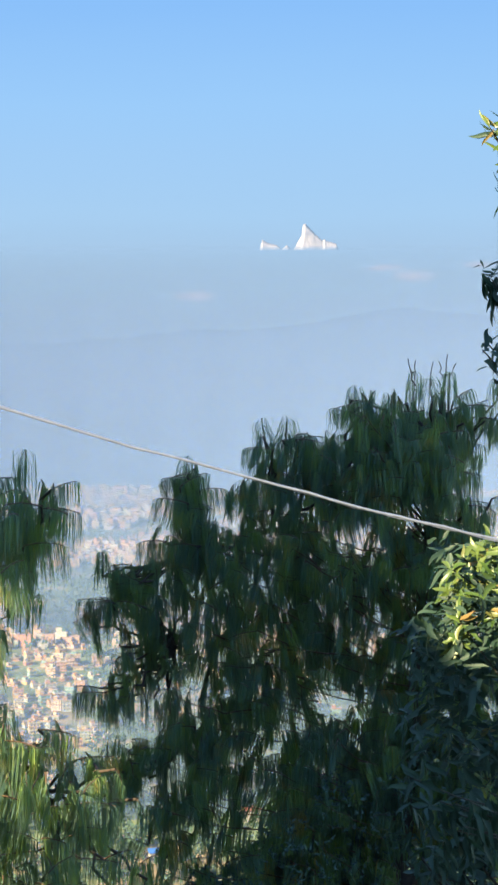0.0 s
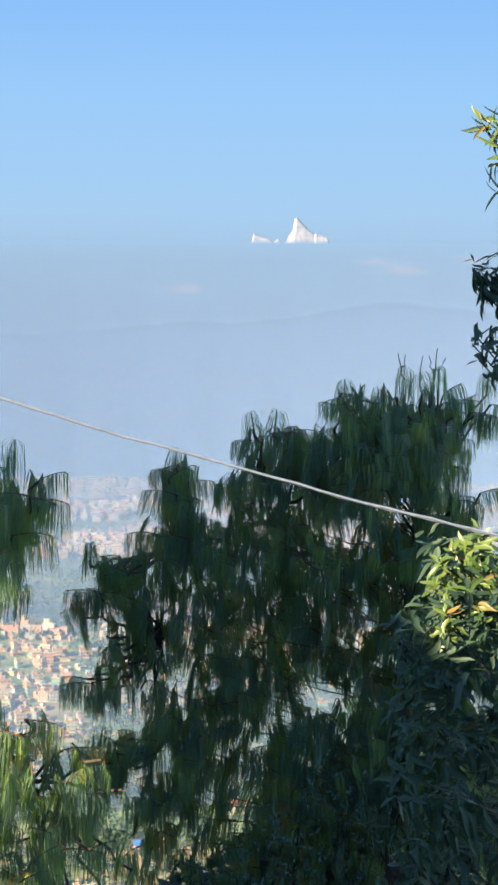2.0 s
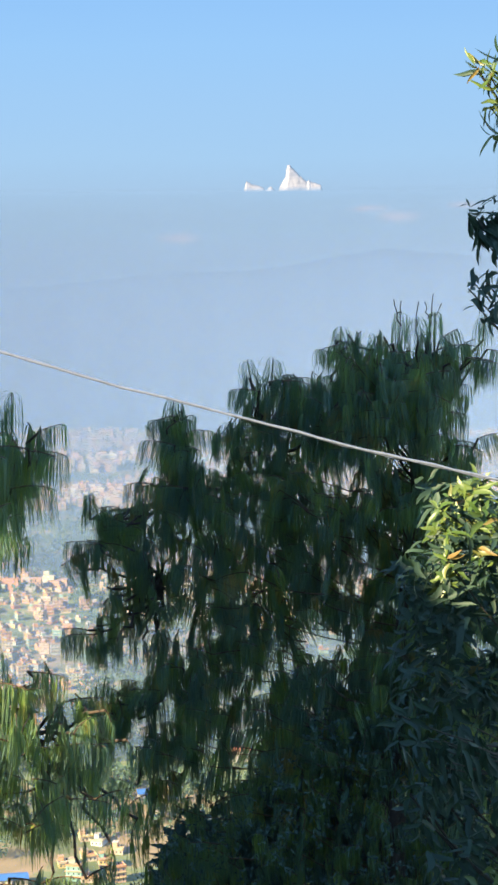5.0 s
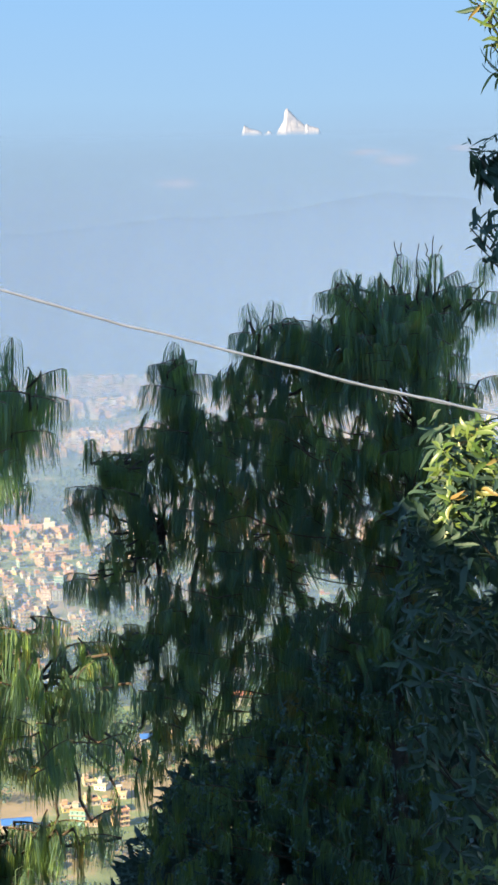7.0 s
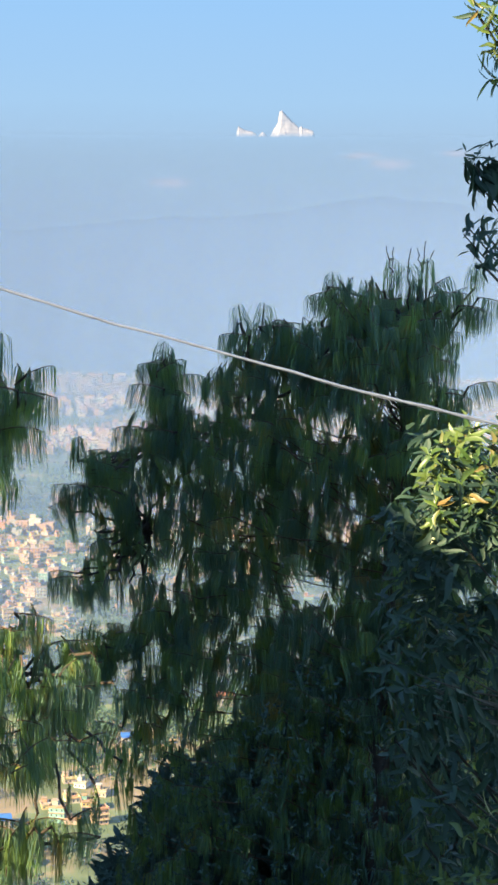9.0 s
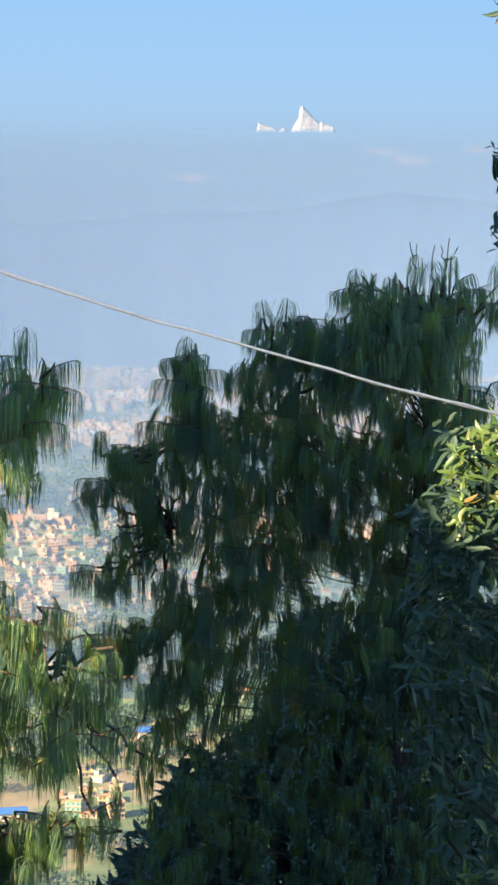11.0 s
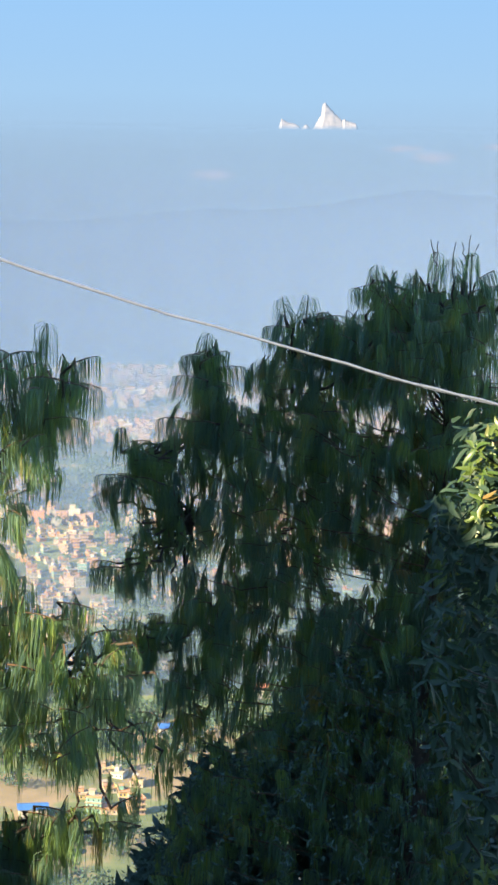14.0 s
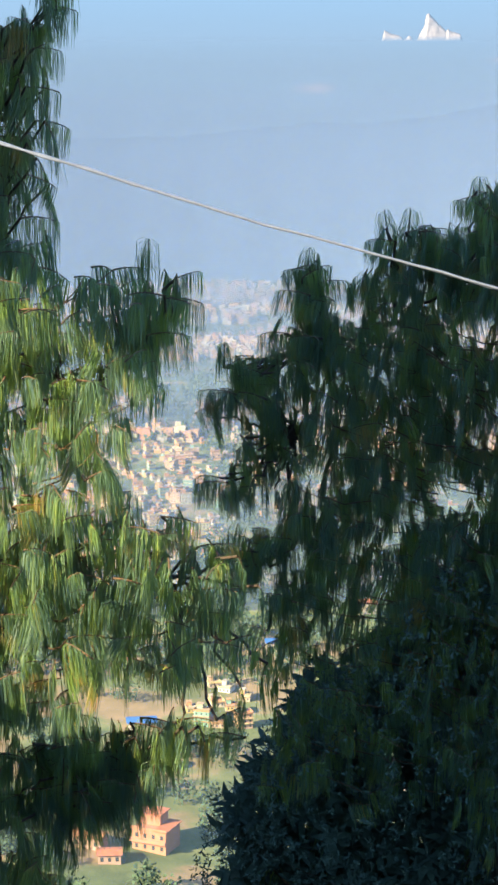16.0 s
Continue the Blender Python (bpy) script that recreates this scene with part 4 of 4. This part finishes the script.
# dark sprays that droop beside the tall pine, with pointed leaves
for x, z in [(0.616, 0.017), (0.635, 0.007), (0.649, 0.013), (0.666, 0.001), (0.674, 0.024)]:
    p = np.array([x - 0.024, 5.7 + rng.uniform(-0.1, 0.1), z])
    tree.branch(p)
    tree.whorl(p, 7, (-0.35, -0.1, 0.9), True, 0.88, tilt=(-80, -35))
    tree.whorl(p + (0.0, 0.0, 0.02), 5, (-0.4, -0.1, 0.8), True, 0.55, tilt=(0, 50), slim=0.7)
for x, z in [(0.608, -0.167), (0.634, -0.155), (0.656, -0.151), (0.669, -0.201), (0.628, -0.209), (0.657, -0.243), (0.676, -0.173)]:
    p = np.array([x - 0.024, 5.7 + rng.uniform(-0.1, 0.1), z])
    tree.branch(p)
    tree.whorl(p, 7, (-0.7, -0.1, 0.3), True, 0.66, tilt=(-30, 45), slim=0.85)
# shaded shoots and a curtain of drooping leaves lower down, nearer than the rest
for x, z in [(0.438, -1.22), (0.557, -1.453), (0.595, -1.459), (0.401, -1.158)]:
    p = np.array([x, 5.3, z])
    tree.branch(p)
    tree.whorl(p, 7, (-0.3, -0.8, 0.4), True, 0.72, slim=0.75)
for x, z in [(0.456, -1.2), (0.494, -1.207), (0.527, -1.201), (0.553, -1.221), (0.58, -1.201), (0.6, -1.249), (0.467, -1.268), (0.513, -1.255), (0.56, -1.283)]:
    p = np.array([x, 5.3 + rng.uniform(-0.06, 0.06), z])
    tree.branch(p)
    tree.whorl(p, 7, (-0.2, -0.4, 0.9), False, 0.72, tilt=(-85, -45), slim=0.8)
# a few tips whose lighter leaves imitate sun, and a pale grey-green rosette under them
for x, z in [(0.616, -1.512), (0.627, -1.551), (0.585, -1.561)]:
    p = np.array([x, 5.25, z])
    tree.branch(p)
    tree.whorl(p, 6, (-0.8, -0.5, 0.2), True, 0.55, YOUNG_MESH, tilt=(0, 55))
for x, z in [(0.57, -1.643), (0.531, -1.656), (0.518, -1.69), (0.603, -1.629), (0.557, -1.712), (0.614, -1.691)]:
    p = np.array([x, 5.2 + rng.uniform(-0.05, 0.05), z])
    tree.branch(p)
    tree.whorl(p, 10, (-0.4, -0.8, 0.5), True, 0.42, YOUNG_MESH if rng.random() < 0.4 else LEAF_MESH, tilt=(-10, 50))
for _ in range(46):
    p = np.array([rng.uniform(0.39, 0.54), rng.uniform(5.6, 5.9), rng.uniform(-1.2, -0.80)])
    tree.whorl(p, 5, (-0.6, -0.3, 0.6), False, 0.70, tilt=(-50, 30), slim=0.8)
for _ in range(480):
    z = rng.uniform(-2.3, -0.85)
    x = rng.uniform(0.50 + 0.05 * math.sin(z * 9) + 0.04 * math.sin(z * 23 + 1), 1.25)
    p = np.array([x, rng.uniform(5.6, 6.4), z])
    tree.whorl(p, 9, (rng.uniform(-0.5, 0.2), -0.3, 0.8), False, 0.72, tilt=(-70, 10))
    if rng.random() < 0.15 and z < -1.45:
        tree.stems.append(tube(bent((x + 0.2, p[1] + 0.1, z - 0.25), p, 0.02, 4) - tree.foot, np.linspace(0.006, 0.003, 4), 5))
tree.finish()


# the dark evergreen shrub behind the lower boughs
shrub = Leafy("dense dark evergreen shrub in deep shade", (0.6, 11.6, -8.0), (0.6, 11.5, -3.2), M_DARK, "evergreen_shrub")
for hub in ((0.0, 11.3, -3.3), (-0.5, 11.3, -3.8), (0.6, 11.3, -3.0), (-0.75, 11.4, -4.4), (1.1, 11.3, -2.9)):
    shrub.branch(np.array(hub))
S_TOP = lambda x: float(np.interp(x, (-1.12, -1.02, -0.80, -0.42, 0.0, 0.36, 0.9, 1.8), (-4.5, -4.05, -3.72, -3.22, -2.92, -2.58, -2.40, -2.35))) + 0.06 * np.sin(x * 9) + 0.05 * np.sin(x * 23 + 1)
for _ in range(4600):
    x = shrub.rng.uniform(-1.12, 1.8)
    z = S_TOP(x) - 2.4 * shrub.rng.random() ** 1.4
    p = np.array([x, shrub.rng.uniform(10.75, 11.6), z])
    shrub.whorl(p, 4, shrub.rng.normal(0, 1, 3), False, 0.33, shapes=SMALL_LEAVES, tilt=(-60, 60))
for _ in range(1700):
    x = shrub.rng.uniform(-1.0, 1.8)
    p = np.array([x, shrub.rng.uniform(11.8, 12.2), S_TOP(x) - 0.28 - 2.2 * shrub.rng.random()])
    shrub.whorl(p, 9, (shrub.rng.uniform(-0.6, 0.6), -0.5, 0.7), False, 1.6, shapes=SMALL_LEAVES)
shrub.finish()

# ---------------------------------------------------------------- the wire
def build_wire():
    xs = np.linspace(-6.0, 6.0, 241)
    z = -0.2112 - 0.2778 * xs + 0.059 * np.clip(xs, -1.0, 1.0) ** 2 + 0.0009 * np.sin(xs * 21) + 0.0007 * np.sin(xs * 47 + 1)
    holder = new("overhead_wire")
    tagged(holder, "pale twin-stranded overhead wire crossing the view", "wire")
    for k in (-1, 1):
        tw = xs * 60
        P = np.stack([xs, 3.0 + k * 0.0010 * np.cos(tw), z + k * 0.0013 * np.sin(tw)], -1)
        v, q = tube(P, np.full(len(xs), 0.0016), 7)
        child("strand", quads_mesh("strand", v, q, [M_CABLE], smooth=True), holder)


build_wire()


# ---------------------------------------------------------------- the town in the valley
def box_arrays(lo, hi):
    x0, y0, z0 = lo
    x1, y1, z1 = hi
    v = np.array([(x0, y0, z0), (x1, y0, z0), (x1, y1, z0), (x0, y1, z0), (x0, y0, z1), (x1, y0, z1), (x1, y1, z1), (x0, y1, z1)], float)
    q = np.array([(0, 3, 2, 1), (4, 5, 6, 7), (0, 1, 5, 4), (1, 2, 6, 5), (2, 3, 7, 6), (3, 0, 4, 7)])
    return v, q


WINDOW = quads_mesh("window", *box_arrays((-0.42, -0.06, 0), (0.42, 0.06, 1.15)), [M_GLASS])
TANK = quads_mesh("water_tank", *tube([(0, 0, 0), (0, 0, 0.1), (0, 0, 1.0), (0, 0, 1.25), (0, 0, 1.3)], [0.5, 0.6, 0.6, 0.3, 0.02], 10), [M_TANK], smooth=True)


def house_parts(rng):
    """Meshes of one house design: body with storey bands, stair head, roof slab and parapet."""
    w, d, floors = rng.uniform(5.5, 9), rng.uniform(6, 9), int(rng.integers(1, 4))
    h = 3.0 * floors
    body = [box_arrays((-w / 2, -d / 2, -4), (w / 2, d / 2, h))]
    bands = [box_arrays((-w / 2 - 0.5, -d / 2 - 0.9, 3.0 * f - 0.12), (w / 2 + 0.4, d / 2 + 0.3, 3.0 * f + 0.14)) for f in range(1, floors)]
    roof = box_arrays((-w / 2 - 0.5, -d / 2 - 0.7, h), (w / 2 + 0.5, d / 2 + 0.5, h + 0.2))
    parapet = []
    for lo, hi in (((-w / 2 - 0.3, -d / 2 - 0.5), (w / 2 + 0.3, -d / 2 - 0.3)), ((-w / 2 - 0.3, -d / 2 - 0.3), (-w / 2 - 0.1, d / 2 + 0.3)), ((w / 2 + 0.1, -d / 2 - 0.3), (w / 2 + 0.3, d / 2 + 0.3))):
        parapet.append(box_arrays((*lo, h + 0.2), (*hi, h + 1.0)))
    stair = box_arrays((-w / 2 + 0.4, 0, h + 0.2), (-w / 2 + w * 0.45, d / 2 - 0.3, h + 2.7))
    cap = box_arrays((-w / 2 + 0.1, -0.3, h + 2.7), (-w / 2 + w * 0.45 + 0.3, d / 2, h + 2.9))
    made = {n: quads_mesh(n, *p, [m]) for n, p, m in (("wall", body[0], M_PAINT), ("roof", roof, M_ROOF), ("parapet", joined(parapet), M_ROOF), ("stair_head", stair, M_PAINT), ("cap", cap, M_ROOF))}
    made["balcony"] = [quads_mesh("balcony", *p, [M_ROOF]) for p in bands]
    return w, d, h, floors, made


rng = np.random.default_rng(77)
DESIGNS = [house_parts(rng) for _ in range(12)]
WORDS = ("tall painted concrete house with a flat roof", "brick-coloured concrete house among trees", "cream concrete house with balconies and flat roof", "small flat-roofed concrete house on the valley floor")


def build_house(x, y, yaw, k, full):
    w, d, h, floors, meshes = DESIGNS[k]
    ob = new("house")
    ob.matrix_basis = Matrix.Translation((x, y, float(ground_height(x, y)))) @ Matrix.Rotation(radians(yaw), 4, "Z") @ Matrix.Diagonal((0.62, 0.62, 0.56, 1))
    tagged(ob, WORDS[k % 4], "house", "houses of the valley town")
    child("wall", meshes["wall"], ob)
    roof = child("roof", meshes["roof"], ob)
    child("parapet", meshes["parapet"], roof)
    head = child("stair_head", meshes["stair_head"], ob)
    child("cap", meshes["cap"], head)
    for me in meshes["balcony"]:
        child("balcony", me, ob)
    if full:
        for f in range(floors):
            n = 3
            for j in range(n):
                child("window", WINDOW, ob, Matrix.Translation((-w / 2 + w * (j + 0.5) / n, -d / 2, 3.0 * f + 0.9)))
            for j in range(2):
                child("window", WINDOW, ob, Matrix.Translation((-w / 2, -d / 2 + d * (j + 0.5) / 2, 3.0 * f + 0.9)) @ Matrix.Rotation(radians(90), 4, "Z"))
        child("water_tank", TANK, ob, Matrix.Translation((w * 0.22, d * 0.2, h + 0.2)))


def town_density(x, y):
    """Above 0 where houses stand: a near quarter, a wooded belt, then the close-built town."""
    belt = float(np.interp(y, (560, 640, 860, 920, 1190, 1250, 1390, 1450, 1560, 1620, 1680, 1760, 1950), (-0.5, -0.22, -0.25, 0.22, 0.22, -0.35, -0.35, 0.15, 0.2, -0.2, 0.1, 0.25, 0.3)))
    quarter = 0.5 * max(0.0, 1 - ((x / y + 0.155) / 0.055) ** 2) * max(0.0, 1 - ((y - 900) / 160) ** 2)
    return belt + quarter + 0.45 * noise.noise((x * 0.011 + 3.1, y * 0.006, 0.5)) + 0.3 * noise.noise((x * 0.03, y * 0.02, 4.0))


placed = []


def free(x, y, r):
    return all((x - a) ** 2 + (y - b) ** 2 > r * r for a, b in placed)


for _ in range(9000):
    if len(placed) >= 340:
        break
    y = rng.uniform(570, 1110)
    x = y * (rng.uniform(-0.24, 0.10) if rng.random() < 0.45 else rng.normal(-0.155, 0.03))
    if town_density(x, y) < 0.0 or not free(x, y, 5.4):
        continue
    placed.append((x, y))
    build_house(x, y, rng.choice((-20, 8, 25)) + rng.normal(0, 6), int(rng.integers(12)), x < -0.06 * y)

# the terracotta house on the near fields
x, y = -70.3, 496
placed.append((x, y))
ob = new("house")
ob.matrix_basis = Matrix.Translation((x, y, float(ground_height(x, y)))) @ Matrix.Rotation(radians(-18), 4, "Z")
tagged(ob, "terracotta-painted house with stepped roof terraces among fields", "house")
M_TERRA = plain_material("terracotta_paint", (0.385, 0.178, 0.118), 0.85, 0.15, 0.5)
for name, p, m in (("wall", [box_arrays((-5, -4, -4), (5, 5, 6.2)), box_arrays((-5, 0, 6.2), (1.5, 5, 9.2))], M_TERRA),
                   ("roof", [box_arrays((-5.5, -0.4, 9.2), (2.0, 5.5, 9.5)), box_arrays((1.5, -4.5, 6.2), (5.5, 5.5, 6.5))], M_TILE),
                   ("balcony", [box_arrays((-5.4, -5.4, 3.0), (5.4, -4, 3.25)), box_arrays((-5.4, -5.4, 3.25), (5.4, -5.2, 4.1)), box_arrays((-5.4, -4.4, 6.2), (5.4, -4.2, 7.0))], M_TERRA)):
    child(name, quads_mesh(name, *joined(p), [m]), ob)
for f in (0, 1):
    for j in range(4):
        child("window", WINDOW, ob, Matrix.Translation((-3.7 + 2.5 * j, -4, 3.1 * f + 0.9)))

def build_shed(x, y, w, d, h, yaw, wall, roof, label):
    """A low house with a pitched roof that overhangs, and three windows to the front."""
    ob = new("house")
    ob.matrix_basis = Matrix.Translation((x, y, float(ground_height(x, y)))) @ Matrix.Rotation(radians(yaw), 4, "Z")
    tagged(ob, label, "house")
    child("wall", quads_mesh("wall", *box_arrays((-w / 2, -d / 2, -3), (w / 2, d / 2, h)), [wall]), ob)
    v = [(-w / 2 - 0.5, -d / 2 - 0.6, h), (w / 2 + 0.5, -d / 2 - 0.6, h), (w / 2 + 0.5, d / 2 + 0.6, h), (-w / 2 - 0.5, d / 2 + 0.6, h), (-w / 2 - 0.5, 0, h + d * 0.14), (w / 2 + 0.5, 0, h + d * 0.14)]
    child("roof", mesh_from("roof", v, [(0, 1, 5, 4), (2, 3, 4, 5), (0, 4, 3), (1, 2, 5), (3, 2, 1, 0)], [roof]), ob)
    for j in range(3):
        child("window", WINDOW, ob, Matrix.Translation((-w / 2 + w * (j + 0.5) / 3, -d / 2, h * 0.3)))
    placed.append((x, y))


M_WHITE = plain_material("whitewash", (0.370, 0.326, 0.281), 0.85, 0.12, 0.5)
M_PINK = plain_material("pink_wash", (0.370, 0.237, 0.192), 0.85, 0.15, 0.5)
build_shed(-88, 592, 9, 6, 2.6, 12, M_WHITE, M_BLUE, "low white shed with a bright blue sheet roof")
build_shed(-84, 551, 5, 5, 7.5, -8, M_WHITE, M_ROOF, "narrow whitewashed house at the field edge")
build_shed(-51, 684, 9, 6, 4.0, 10, M_WHITE, M_BLUE, "white house with a blue sheet roof")
build_shed(-88, 493, 9, 5, 3.4, -15, M_PINK, M_ROOF, "small pink-washed house among trees")
build_shed(-81, 484, 6, 5, 2.6, 10, M_PINK, M_TILE, "low pink-washed house with a red roof")
build_shed(-21, 735, 8, 6, 4.5, 15, M_WHITE, M_TILE, "white house with a red roof")
# a knot of small concrete houses by the fields, placed to fit the camera's view
for x, y, yaw, k in ((-74, 612, 14, 1), (-69, 600, -9, 4), (-64.5, 599, 5, 7), (-67, 620, 22, 2), (-65, 636, -16, 5), (-61, 612, 10, 9), (-58, 628, -6, 3), (-70, 640, 18, 8), (-48, 696, 12, 6), (-56, 600, 25, 10)):
    placed.append((x, y))
    build_house(x, y, yaw, k, True)

# the far, close-built town
pieces = []
for _ in range(8000):
    y = rng.uniform(1090, 1900)
    x = y * rng.uniform(-0.27, 0.14)
    if town_density(x, y) < 0.02:
        continue
    z, w, d, h = float(ground_height(x, y)), rng.uniform(3.5, 7.5), rng.uniform(4, 7.5), rng.uniform(3, 8)
    pieces.append(box_arrays((x - w / 2, y - d / 2, z - 3), (x + w / 2, y + d / 2, z + h)))
    if rng.random() < 0.6:
        pieces.append(box_arrays((x - w / 2 + 0.5, y, z + h), (x, y + d / 2 - 0.5, z + h + 2.6)))
tagged(new("distant_town", quads_mesh("distant_town", *joined(pieces), [M_TOWN])), "close-built pale and brick-red town in haze", "town", kind="stuff")

# woods and garden trees of the valley
pieces = []
for _ in range(7600):
    y = 430 + 1900 * rng.random() ** 1.3
    x = y * rng.uniform(-0.27, 0.14)
    if town_density(x, y) > 0.2 + 0.3 * rng.random() or (y < 640 and rng.random() < 0.8) or not free(x, y, 15.0 if y < 640 else 7.0):
        continue
    z, r = float(ground_height(x, y)), rng.uniform(2.2, 4.6)
    n = 150 if y < 640 else 44 if y < 900 else 18 if y < 1200 else 10
    c = rng.normal(0, 1, (n, 3))
    c = c / np.linalg.norm(c, axis=1)[:, None] * (r * rng.uniform(0.45, 1.05, (n, 1))) * (1, 1, 1.15) + (x, y, z + r * 1.15)
    a, b = rng.normal(0, 1, (n, 3)), rng.normal(0, 1, (n, 3))
    a *= (0.14 if n > 100 else 0.20 if n > 40 else 0.29) * r / np.linalg.norm(a, axis=1)[:, None]
    b *= (0.14 if n > 100 else 0.20 if n > 40 else 0.29) * r / np.linalg.norm(b, axis=1)[:, None]
    v = np.stack([c - a, c - b, c + a, c + b], 1).reshape(-1, 3)
    pieces.append((v, np.arange(n * 4).reshape(-1, 4)))
    pieces.append(tube([(x, y, z - 1), (x, y, z + r)], [0.3, 0.15], 5))
tagged(new("valley_trees", quads_mesh("valley_trees", *joined(pieces), [M_WOOD])), "dark green trees between fields and houses", "trees", kind="stuff")
